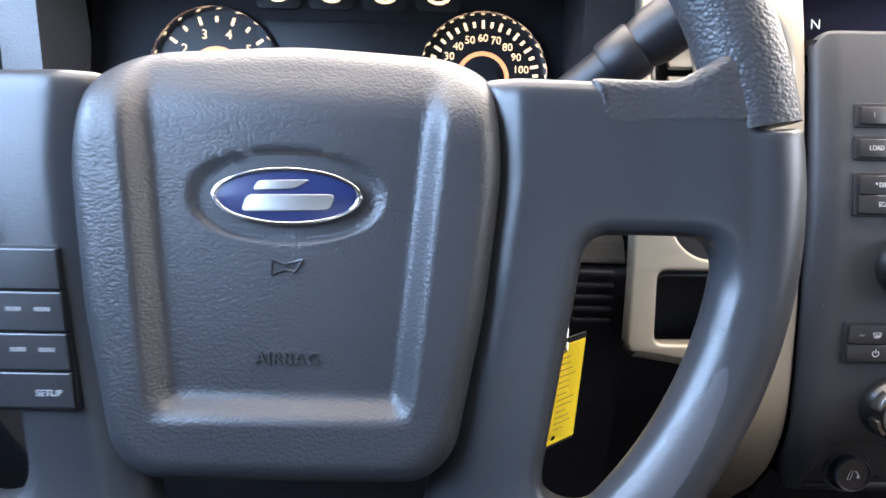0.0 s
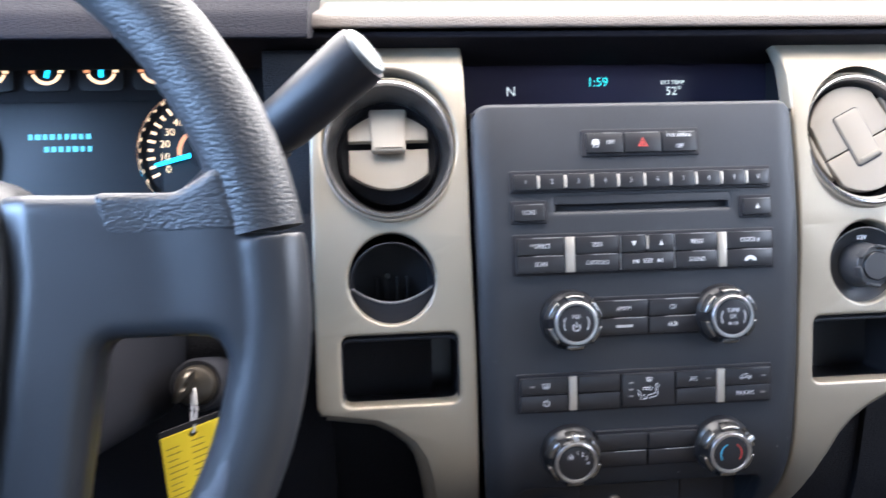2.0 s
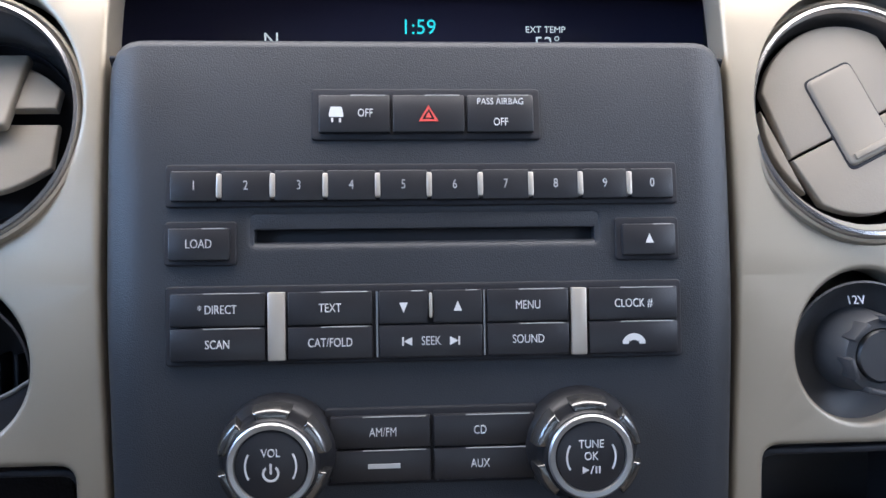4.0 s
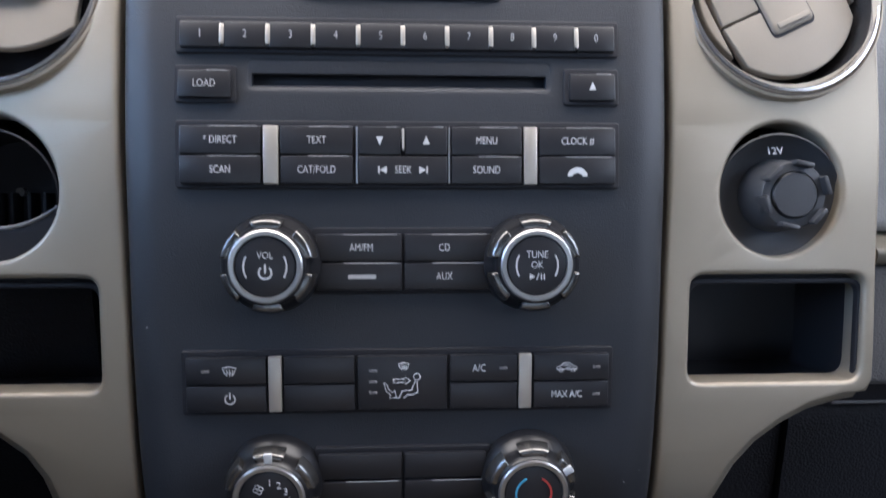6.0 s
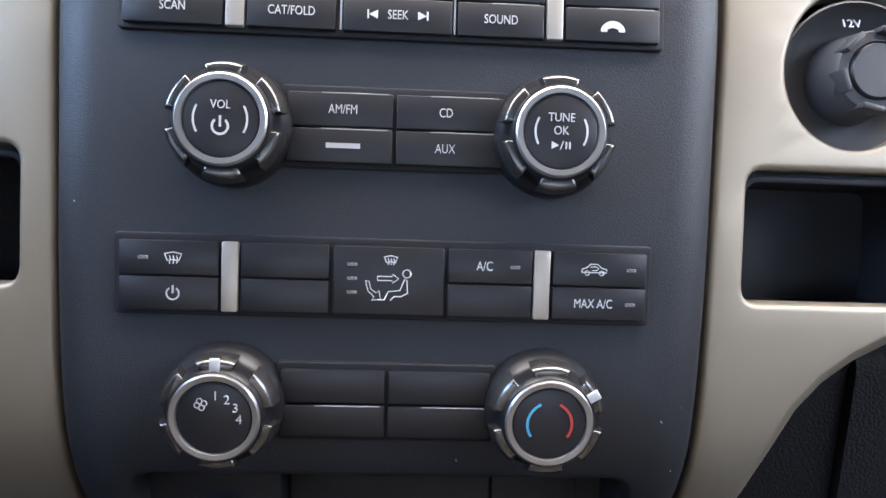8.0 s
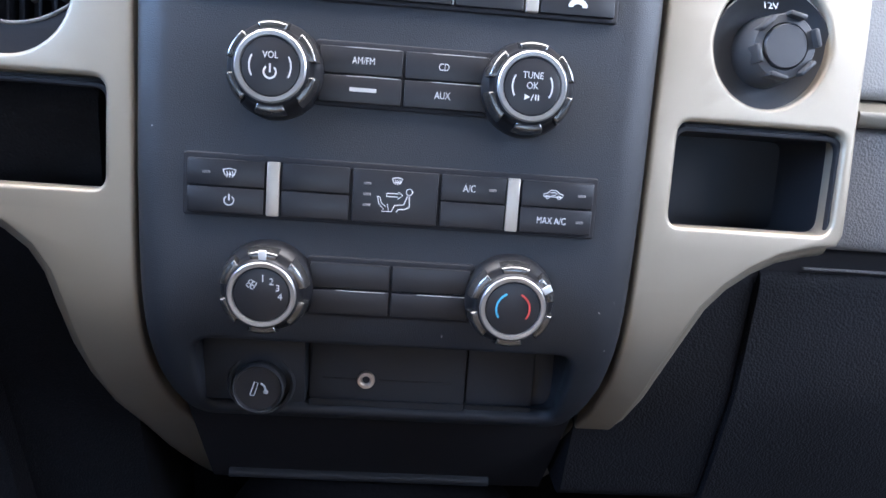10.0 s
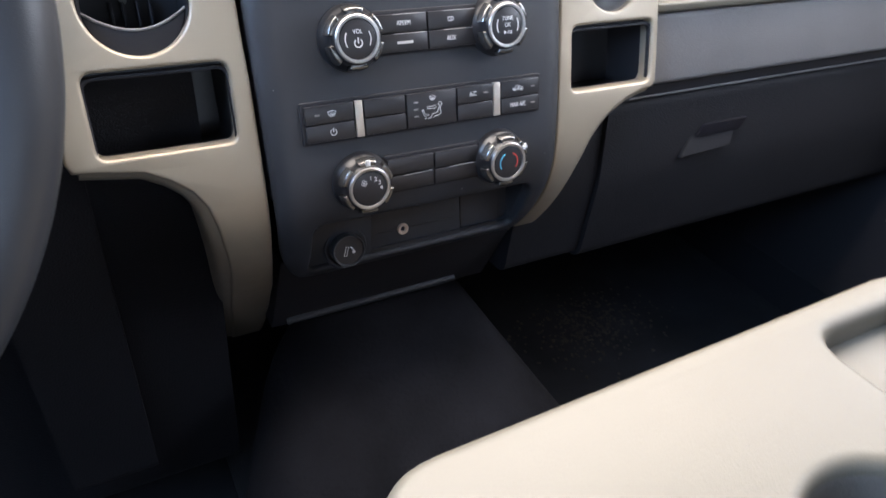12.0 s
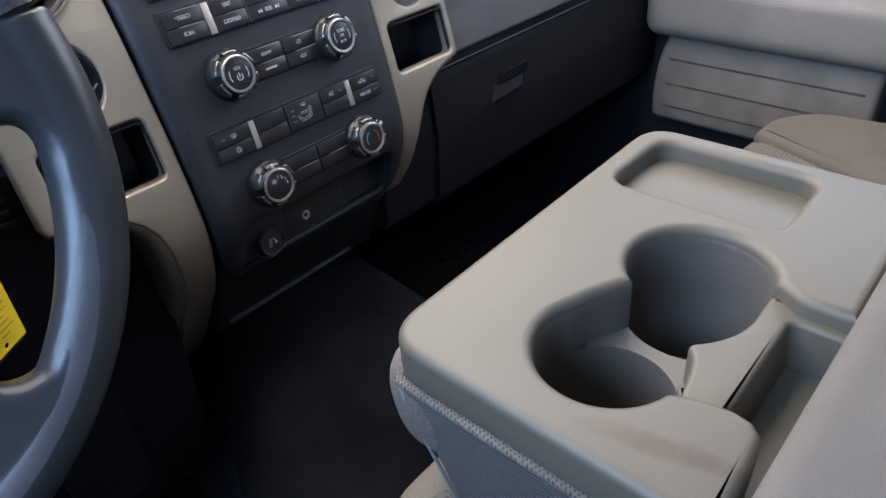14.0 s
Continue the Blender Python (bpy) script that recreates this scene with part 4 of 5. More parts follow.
part("recirculation_mark", joined(car, bend, *wheels), INK, climate, at=facing(0.0715, (cmid + ct) / 2, 0.0043))
strip(climate, -0.0564, -0.0509, cb, ct)
strip(climate, 0.0505, 0.0561, cb, ct)
tray(climate, -0.036, 0.037, 0.5100, 0.5342)
for x0, x1 in ((-0.0362, 0.0002), (0.0008, 0.0370)):
    key(climate, x0, x1, 0.5222, 0.5340, lit=False)
    key(climate, x0, x1, 0.5102, 0.5220)
k, f = knob(climate, -0.0550, CZ, 0)
part("pointer", moved(box(0.0030, 0.0040, 0.0014, 0.0003), pose(0, 0.0163, -0.0026)), INK, k, "white pointer", at=f)
for txt, x, y in (("1", 0.0006, 0.0070), ("2", 0.0040, 0.0058), ("3", 0.0066, 0.0032), ("4", 0.0076, -0.0004)):
    part("marking", letters(txt, 0.0040), INK, k, at=f @ pose(x, y, 0))
part("fan_mark", joined(*[moved(curved_bar(0.0010, 0, 360, 0.0003), pose(-0.0045 + 0.0013 * math.cos(a), 0.0052 + 0.0013 * math.sin(a), 0)) for a in (0.3, 1.87, 3.44, 5.0)]), INK, k, at=f @ Matrix.Scale(0.85, 4))
k, f = knob(climate, 0.0555, CZ, 0)
part("pointer", moved(box(0.0030, 0.0040, 0.0014, 0.0003), pose(0, 0.0163, -0.0026)), INK, k, "white pointer", at=f @ pose(0, 0, 0, 0, 0, -58))
part("cold_arc", curved_bar(0.0070, 115, 215, 0.0008), BLUEINK, k, "blue cold arc", at=f)
part("warm_arc", curved_bar(0.0070, -35, 65, 0.0008), REDINK, k, "red warm arc", at=f)

# lighter socket in the lower edge
m = upright(-0.0622, -0.0330, 0.4603)
lighter = thing("lighter", m, "black round cigarette lighter plug with a white mark", "lighter")
part("collar", lathe([(0.0172, -0.022), (0.0172, -0.0078), (0.0162, -0.0062), (0.0148, -0.0068), (0.0144, -0.016)], 48), OUTLET, lighter, "raised collar ring", at=m)
part("button", lathe([(0.0122, -0.022), (0.0122, -0.004), (0.0128, -0.002), (0.0128, 0.0002), (0.0122, 0.0012), (0.0114, 0.0010), (0.0110, 0.0), (0, -0.0002)], 48), BUTTON, lighter, at=m)
part("button_ring", lathe([(0.01285, -0.0012), (0.01285, 0.0004), (0.0121, 0.0015), (0.0116, 0.0011)], 48), OUTLET, lighter, "thin grey ring", at=m)
part("marking", joined(tube([(-0.0040, -0.0035, 0), (-0.0018, 0.0035, 0), (0.0000, 0.0030, 0), (-0.0020, -0.0038, 0), (-0.0040, -0.0035, 0)], 0.0003, 5), moved(lathe([(0.0013, 0), (0, 0.0003)], 16), pose(0.0038, -0.0015, 0)), tube([(0.0012, 0.0028, 0), (0.0030, 0.0016, 0), (0.0038, -0.0010, 0)], 0.0005, 5)), INK, lighter, at=m @ pose(0, 0, 0.0003))

# covers below the stack
shelf = thing("hump_cover", pose(0, 0.02, 0.30), "dark cover over the hump with a worn front lip", "floor cover")
part("back_panel", run(rounded([(0.040, 0.340), (-0.0105, 0.446), (0.14, 0.446), (0.14, 0.340)], 0.004), -0.108, 0.108), BLACK, shelf)
part("lip", run(rounded([(0.0300, 0.348), (0.0300, 0.3520), (0.036, 0.3550), (0.050, 0.348)], 0.0018), -0.096, 0.072), PANEL, shelf, "scuffed dark lip")
part("lower_cover", sheet(lambda u, v: ((0.125 + 0.17 * v) * u, 0.052 - 0.32 * v + 0.05 * v * v, 0.349 - 0.20 * v - 0.12 * abs(u) ** 5), span(-1, 1, 28), span(0, 1, 12)), HUMP, shelf, "black carpet over the hump")
# specks of dust on the stack's face
rng = random.Random(21)
specks = []
for i in range(90):
    x, z = rng.uniform(-0.108, 0.108), rng.uniform(0.495, 0.745)
    if abs(x) < 0.094 and (0.640 < z < 0.672 or 0.676 < z < 0.712 or 0.550 < z < 0.578 or 0.500 < z < 0.540 or 0.596 < z < 0.632 or 0.718 < z < 0.738):
        continue
    w = rng.uniform(0.0002, 0.0006)
    specks.append(moved(box(w * rng.uniform(1, 4), w, 0.0001, 0), facing(x, z, 0.0001) @ pose(0, 0, 0, 0, 0, rng.uniform(0, 180))))
for i in range(120):  # a rubbed patch under the volume knob
    x, z = rng.gauss(-0.0520, 0.0050), rng.gauss(0.5868, 0.0024)
    specks.append(moved(box(0.0003, 0.0008, 0.0001, 0), facing(x, z, 0.0001) @ pose(0, 0, 0, 0, 0, 45 if i % 2 else -45)))
tagged(part("dust_specks", joined(*specks), LINT, stack), "scattered pale dust specks", "", "", "stuff")

# ---- steering wheel ----
WT = radians(20)
WHEEL = Matrix(((1, 0, 0, -0.417), (0, math.sin(WT), -math.cos(WT), -0.173), (0, math.cos(WT), math.sin(WT), 0.702), (0, 0, 0, 1)))
wheel = thing("steering_wheel", WHEEL, "dark grey worn steering wheel with leather upper rim and airbag pad", "steering wheel")
RR, RT = 0.1868, 0.0166


def rim_arc(a0, a1, n, t=RT):
    pts = [(RR * math.cos(radians(a)), RR * math.sin(radians(a)), -0.0085) for a in span(a0, a1, n)]
    bm = tube(pts, t, 28)
    for v in bm.verts:  # a little flatter from front to back
        v.co.z = -0.0085 + (v.co.z + 0.0085) * 0.90
    return bm


part("upper_rim", rim_arc(9.4, 170.6, 72, RT + 0.0004), LEATHER, wheel, "wrinkled leather upper rim", at=WHEEL)
frame_bodies = [rim_arc(171.2, 368.8, 90, RT + 0.0003)]


def onto_rim(r):
    """How far a spoke's skin rises to meet the rim at radius r."""
    ease = lambda t: max(0.0, min(1.0, t)) ** 2 * (3 - 2 * max(0.0, min(1.0, t)))
    return 0.0042 * ease((r - RR + 0.046) / 0.036) - 0.0050 * ease((r - RR + 0.010) / 0.008)


def spoke_plate(s):
    pts = [(0.0745, 0.0490), (0.120, 0.048), (0.150, 0.047), (0.160, 0.052), (0.172, 0.062), (0.186, 0.040), (0.186, -0.020), (0.176, -0.055), (0.170, -0.050), (0.1695, -0.022), (0.1655, -0.0135), (0.155, -0.0125), (0.122, -0.0125), (0.1165, -0.018),
           (0.1018, -0.109), (0.1026, -0.116), (0.109, -0.1205), (0.119, -0.1215), (0.129, -0.117), (0.142, -0.118), (0.110, -0.150), (0.080, -0.168), (0.045, -0.176), (0.0590, -0.098), (0.0700, -0.045), (0.0765, 0.010)]
    return [(s * x, y) for x, y in pts]


INNER = ((0.0745, 0.0490), (0.0765, 0.0100), (0.0700, -0.0450), (0.0590, -0.0980), (0.0450, -0.1760))
sleeves = []
for s in (1, -1):
    sp = plate(rounded(spoke_plate(s), 0.004, 3), (), 0.026, 0.0080, 5, cuts=span(-0.16, 0.045, 34), xcuts=[s * x for x in span(0.046, 0.098, 34) + span(0.104, 0.186, 38)])
    for v in sp.verts:
        ax = abs(v.co.x)
        r = math.hypot(v.co.x, v.co.y)
        lift = onto_rim(r) - 0.004 * max(0, min(1, (0.115 - ax) / 0.05)) * max(0, min(1, (-0.03 - v.co.y) / 0.08))
        if v.co.z > 0.012:  # bevel beside the pad
            d = ax - float(np.interp(-v.co.y, [-q[1] for q in INNER], [q[0] for q in INNER]))
            lift -= 0.47 * max(0.0, 0.0150 - d)
        v.co.z += -0.0255 + lift
    frame_bodies.append(sp)
    # leather sleeve on the spoke's upper half
    sl = plate(rounded([(s * x, y) for x, y in ((0.1165, 0.0485), (0.150, 0.0475), (0.160, 0.053), (0.173, 0.062), (0.188, 0.034), (0.186, 0.0285), (0.125, 0.0270), (0.1185, 0.0315))], 0.0035, 3), (), 0.0245, 0.005, 4, cuts=span(0.03, 0.058, 12), xcuts=[s * x for x in span(0.12, 0.187, 32)])
    for v in sl.verts:
        r = math.hypot(v.co.x, v.co.y)
        v.co.z += -0.0238 + onto_rim(r)
    sleeves.append(sl)
wheel_frame = part("lower_rim_and_spokes", fused(frame_bodies, 0.0011, 30), SPOKE, wheel, "smooth worn lower rim and spokes with peeling coating", at=WHEEL)
for sl in sleeves:
    part("leather_sleeve", sl, LEATHER, wheel_frame, "wrinkled leather sleeve", at=WHEEL)
# peeled patches on the lower rim
def on_rim(u, v, lift=0.0003):
    a, b = radians(u), radians(v)
    return ((RR + (RT + lift) * math.cos(b)) * math.cos(a), (RR + (RT + lift) * math.cos(b)) * math.sin(a), -0.0085 + 0.90 * (RT + lift) * math.sin(b))


def peel(u, t, mid, half, seed):
    k = max(0.0, 1 - abs(t * 2 - 1) ** 2.2) ** 0.5
    edge = noise.noise((u * 0.30, seed, 0)) * 16 + noise.noise((u * 1.3, seed, 3)) * 7
    return mid + edge * 0.4, half * k + edge * 0.5 * k


for a0, a1, mid, half, seed in ((-76, -20, 115, 27, 1.7), (206, 232, 100, 30, 9.1)):
    bm = bmesh.new()
    rows = []
    for i, u in enumerate(span(a0, a1, 70)):
        c, h = peel(u, i / 70, mid, half, seed)
        rows.append([bm.verts.new(on_rim(u, c + h * w)) for w in span(-1, 1, 8)])
    for a, b in zip(rows, rows[1:]):
        for j in range(8):
            bm.faces.new((a[j], a[j + 1], b[j + 1], b[j]))
    bmesh.ops.recalc_face_normals(bm, faces=bm.faces)
    part("peeled_patch", bm, WORN, wheel, "peeled patch of rim coating", at=WHEEL)

# airbag pad
PADL = rounded([(-0.081, 0.050), (-0.062, 0.0600), (0.0, 0.0635), (0.062, 0.0600), (0.081, 0.050), (0.0835, 0.010), (0.0775, -0.045), (0.067, -0.100), (0.055, -0.111), (-0.055, -0.111), (-0.067, -0.100), (-0.0775, -0.045), (-0.0835, 0.010)], 0.012, 6)


def pad_mesh():
    ring = PADL
    c = Vector((0, -0.025))
    n = 260
    loop = [Vector(p) for p in ring]
    lens = [(loop[(i + 1) % len(loop)] - loop[i]).length for i in range(len(loop))]
    total = sum(lens)
    even, i, acc = [], 0, 0.0
    for k in range(n):
        d = total * k / n
        while acc + lens[i] < d:
            acc += lens[i]
            i += 1
        even.append(loop[i].lerp(loop[(i + 1) % len(loop)], (d - acc) / lens[i]))

    def smooth(a, b, x):
        t = max(0.0, min(1.0, (x - a) / (b - a)))
        return t * t * (3 - 2 * t)

    def height(p, q):
        x, y = p
        dome = 0.004 - 0.35 * x * x - 0.10 * (y + 0.02) ** 2
        half = 0.0405 + (y + 0.085) * 0.10
        inside = (1 - smooth(half, half + 0.0105, abs(x))) * smooth(-0.0860, -0.0755, y)
        ridge = 0.0090 * (1 - inside) * (1 - 0.85 * smooth(0.020, 0.058, y))
        top = -0.012 * smooth(0.026, 0.062, y) ** 1.5
        ex = (max(0.0, abs(x) / 0.0385) ** 2.2 + max(0.0, abs(y) / 0.0185) ** 2.2)
        dish = -0.0022 * (1 - smooth(0.75, 1.0, ex))
        roll = -0.016 * (1 - math.sqrt(max(0.0, 1 - max(0.0, (q - 0.86) / 0.14) ** 2.4)))
        return dome + ridge + top + dish + roll - 0.0025

    bm = bmesh.new()
    rows = []
    qs = [0.02] + span(0.05, 0.84, 40) + span(0.855, 1.0, 14)
    for q in qs:
        rows.append([bm.verts.new((*(c + (p - c) * q), height(c + (p - c) * q, q))) for p in even])
    rows.append([bm.verts.new((*p, -0.040)) for p in even])
    for a, b in zip(rows, rows[1:]):
        for k in range(n):
            bm.faces.new((a[k], b[k], b[(k + 1) % n], a[(k + 1) % n]))
    bm.faces.new(rows[0])
    bmesh.ops.recalc_face_normals(bm, faces=bm.faces)
    return bm, height


pm, pad_h = pad_mesh()
pad = part("airbag_pad", pm, PAD, wheel, "grained vinyl airbag pad with a recessed panel", at=WHEEL)
part("marking", letters("AIRBAG", 0.0072, 0.0006), SPOKE, pad, "embossed marking", at=WHEEL @ pose(0.0015, -0.0625, pad_h(Vector((0, -0.0625)), 0.5) + 0.0003))
part("horn_mark", joined(tube([(-0.006, 0.003, 0), (-0.001, 0.001, 0), (0.006, 0.003, 0), (0.003, -0.002, 0), (-0.001, -0.001, 0), (-0.006, -0.003, 0), (-0.006, 0.003, 0)], 0.0006, 6)), SPOKE, pad, at=WHEEL @ pose(0.001, -0.027, pad_h(Vector((0, -0.027)), 0.5) + 0.0003))
em = WHEEL @ pose(0.0005, 0.0, pad_h(Vector((0, 0)), 0.3))
emblem = part("emblem", plate(arc(0, 0, 0.0270, 0.0098, 0, 360, 64)[:-1], (), 0.0022, 0.0006), BLUE, pad, "blue oval badge with a silver rim", at=em)
part("emblem_rim", plate(arc(0, 0, 0.0288, 0.0112, 0, 360, 64)[:-1], [arc(0, 0, 0.0268, 0.0096, 0, 360, 64)[:-1]], 0.0028, 0.0006), CHROME, emblem, "silver rim", at=em)
part("emblem_bar", joined(plate(rounded([(-0.0175, -0.0062), (0.0165, -0.0050), (0.0185, 0.0012), (-0.0150, 0.0006)], 0.0026, 5), (), 0.0007, 0.0003), plate(rounded([(-0.0130, 0.0020), (0.0030, 0.0030), (0.0090, 0.0066), (-0.0110, 0.0060)], 0.0018, 5), (), 0.0007, 0.0003)), SATIN, emblem, "plain silver bar", at=em @ pose(0, 0, 0.0020))

# keys on the left spoke
for i, (y0, y1) in enumerate(((-0.0375, -0.0215), (-0.0535, -0.0380), (-0.0685, -0.0540), (-0.0830, -0.0690))):
    x1 = -0.0870 + (-0.022 - y0) * 0.13
    x0 = x1 - 0.034
    kb = part("button", plate(rounded([(x0, y0), (x1, y0), (x1 - 0.0018, y1), (x0, y1)], 0.001), (), 0.004, 0.0008), BUTTON, wheel, at=WHEEL @ pose(0, 0, -0.0012))
    if i == 3:
        part("marking", letters("SETUP", 0.0036), DIMINK, kb, at=WHEEL @ pose(x1 - 0.010, y0 + 0.006, 0.0029))
    elif i:
        for dx in (-0.020, -0.009):
            part("print_bar", box(0.006, 0.0016, 0.0002, 0), GREY, kb, at=WHEEL @ pose(x1 + dx, (y0 + y1) / 2 + 0.001, 0.0028))
part("button_frame", plate(rounded([(-0.128, -0.0845), (-0.0775, -0.0845), (-0.0865, -0.0200), (-0.128, -0.0200)], 0.002), (), 0.004, 0.0008), BLACK, wheel, at=WHEEL @ pose(0, 0, -0.0030))
# hub behind the pad
part("hub_cover", lathe([(0.050, -0.10), (0.066, -0.050), (0.060, -0.034), (0, -0.032)], 48), BLACK, wheel, at=WHEEL @ pose(0, -0.025, 0))

# ---- steering column ----
CT = radians(22)
COL = Matrix(((1, 0, 0, -0.417), (0, math.sin(CT), -math.cos(CT), -0.10), (0, math.cos(CT), math.sin(CT), 0.66), (0, 0, 0, 1)))
column_ = thing("steering_column", COL, "black plastic steering column shroud", "steering column")
part("shroud", moved(plate(rounded([(-0.085, -0.075), (0.085, -0.075), (0.095, 0.0), (0.070, 0.055), (-0.070, 0.055), (-0.095, 0.0)], 0.03, 6), (), 0.17, 0.012, 4), pose(0, 0, -0.15)), BLACK, column_, at=COL)
# gear lever
a, b = Vector((-0.335, 0.00, 0.672)), Vector((-0.188, -0.030, 0.795))
lever = thing("gear_lever", Matrix.Translation(a), "dark column gear lever with a pale end cap", "gear lever")
d = (b - a)
part("rod", tube([a + d * t for t in (0.0, 0.35, 0.62, 0.64)], [0.010, 0.0125, 0.0145, 0.0160], 24), LEVER, lever)
part("handle", tube([a + d * t for t in (0.62, 0.66, 0.96, 0.99)], [0.0150, 0.0168, 0.0178, 0.0172], 32), LEVER, lever)
part("selector_ring", tube([a + d * t for t in (0.50, 0.51, 0.60, 0.61)], [0.0150, 0.0160, 0.0165, 0.0155], 28), LEVER, lever)
part("end_cap", tube([a + d * t for t in (0.985, 0.995, 1.005, 1.010)], [0.0150, 0.0152, 0.0148, 0.0130], 32), STALKCAP, lever, "pale grey end cap")
part("cap_face", tube([a + d * t for t in (1.004, 1.0125, 1.0130)], [0.0122, 0.0122, 0.0116], 32), CAPDISC, lever, "teal-grey cap face")

# ignition lock, key and yellow tag
LM = look((-0.300, -0.052, 0.597), (-0.300, -0.35, 0.75)) @ pose(0, 0, 0, 180, 0, 0)
lock = thing("ignition_lock", LM, "worn metal ignition lock in the column", "ignition lock")
part("barrel", lathe([(0.0125, -0.05), (0.0125, 0.004), (0.0112, 0.007), (0.0090, 0.008), (0, 0.0075)], 40), BRASS, lock, "worn metal barrel", at=LM)
part("bezel", lathe([(0.0170, -0.05), (0.0170, -0.002), (0.0152, 0.001), (0.0127, 0.0)], 40), BLACK, lock, at=LM)
keyt = thing("ignition_key", LM, "key in the ignition with a wire ring", "key")
part("bow", moved(plate(rounded([(-0.0050, 0.0), (0.0050, 0.0), (0.0068, 0.006), (0.0108, 0.010), (0.0108, 0.019), (0.0060, 0.0235), (-0.0060, 0.0235), (-0.0108, 0.019), (-0.0108, 0.010), (-0.0068, 0.006)], 0.003, 4), [arc(0, 0.0175, 0.0034, 0.0034, 0, 360, 20)[:-1]], 0.0024, 0.0006), pose(0.001, 0, 0.006, 90, 0, 62)), BRASS, keyt, "dull metal key bow", at=LM)
RING = [(-0.2905, -0.0890, 0.6160), (-0.2880, -0.0985, 0.6080), (-0.2890, -0.1060, 0.5985), (-0.2905, -0.1040, 0.5960), (-0.2915, -0.0970, 0.6050), (-0.2920, -0.0900, 0.6130)]
part("wire_ring", tube(RING, 0.0007, 8, True), SATIN, keyt, "twisted wire ring")
yaw = radians(35)
ex = Vector((math.cos(yaw), math.sin(yaw), 0.0))
ey = Vector((0.05, 0.0, 1.0)).normalized()
ez = ex.cross(ey).normalized()
ey = ez.cross(ex)
TAGM = Matrix(((ex.x, ey.x, ez.x, -0.2915), (ex.y, ey.y, ez.y, -0.1040), (ex.z, ey.z, ez.z, 0.5695), (0, 0, 0, 1))) @ Matrix.Scale(0.95, 4)
tag = thing("key_tag", TAGM, "yellow paper key tag with rows of print, hanging from the key", "key tag")
hole = arc(0.001, 0.0290, 0.0022, 0.0022, 0, 360, 20)[:-1]
hole2 = arc(0.000, -0.0310, 0.0018, 0.0018, 0, 360, 20)[:-1]
part("sleeve", plate(rect(-0.0178, -0.0372, 0.0178, 0.0370, 0.0015), [hole, hole2], 0.0006, 0.0001), GLOSS, tag, "dark plastic sleeve edge", at=TAGM)
part("card", plate(rect(-0.0174, -0.0350, 0.0174, 0.0330, 0.0008), [hole, hole2], 0.0005, 0.0001), YELLOW, tag, "yellow card", at=TAGM @ pose(0, 0, 0.0004))
rng = random.Random(4)
for i in range(13):  # two columns of fine print
    y = 0.0245 - i * 0.0041
    for x0, room in ((-0.0148, 0.0125), (-0.0005, 0.0145)):
        wid = room * rng.uniform(0.45, 0.95)
        part("print_bar", box(wid, 0.0007, 0.0002, 0), TAGINK, tag, at=TAGM @ pose(x0 + wid / 2, y, 0.0009))

# ---- driver side of the dashboard ----
part("driver_knee_panel", run(rounded([(0.030, 0.22), (0.000, 0.596), (0.008, 0.603), (0.10, 0.603), (0.10, 0.22)], [0.01, 0.004, 0.006, 0.01, 0.01]), -0.292, -0.2235), LOWER, dash, "dark knee panel with a slotted grille")
for i in range(5):
    part("grille_slot", moved(box(0.026, 0.0036, 0.004, 0.001), pose(-0.2520, 0.0005, 0.5985 - 0.0088 * i, 90, 0, 0)), BLACK, dash)
part("knee_ledge", run(rounded([(0.003, 0.603), (0.004, 0.606), (0.014, 0.617), (0.10, 0.622), (0.10, 0.603)], 0.003), -0.286, -0.2315), LEDGE, dash, "brown-grey ledge above the knee panel")
part("lower_knee_panel", run(rounded([(0.06, 0.16), (0.012, 0.52), (0.02, 0.60), (0.12, 0.60), (0.12, 0.16)], 0.02), -0.80, -0.148), LOWER, dash, "black knee panel under the column")
part("cluster_side", run(rounded([(0.045, 0.64), (0.070, 0.79), (0.15, 0.79), (0.15, 0.64)], 0.006), -0.262, -0.2215), DARK, dash, "dark panel beside the cluster")
part("lower_cluster_panel", run(rounded([(0.022, 0.630), (0.046, 0.676), (0.15, 0.676), (0.15, 0.630)], 0.006), -0.350, -0.2220), DARK, dash, "dark panel under the cluster")
part("side_bezel", run(rounded([(0.030, 0.60), (0.075, 0.79), (0.15, 0.79), (0.15, 0.60)], 0.006), -0.232, -0.2218), DARK, dash)

# ---- instrument cluster ----
CL = pose(-0.429, 0.140, 0.715, 90 - 18, 0, 0)
cluster = thing("instrument_cluster", CL, "lit instrument cluster with two round dials and four small gauges", "instrument cluster")
part("face", moved(box(0.42, 0.17, 0.004, 0.002), pose(0, 0.01, -0.006)), BLACK, cluster, at=CL)


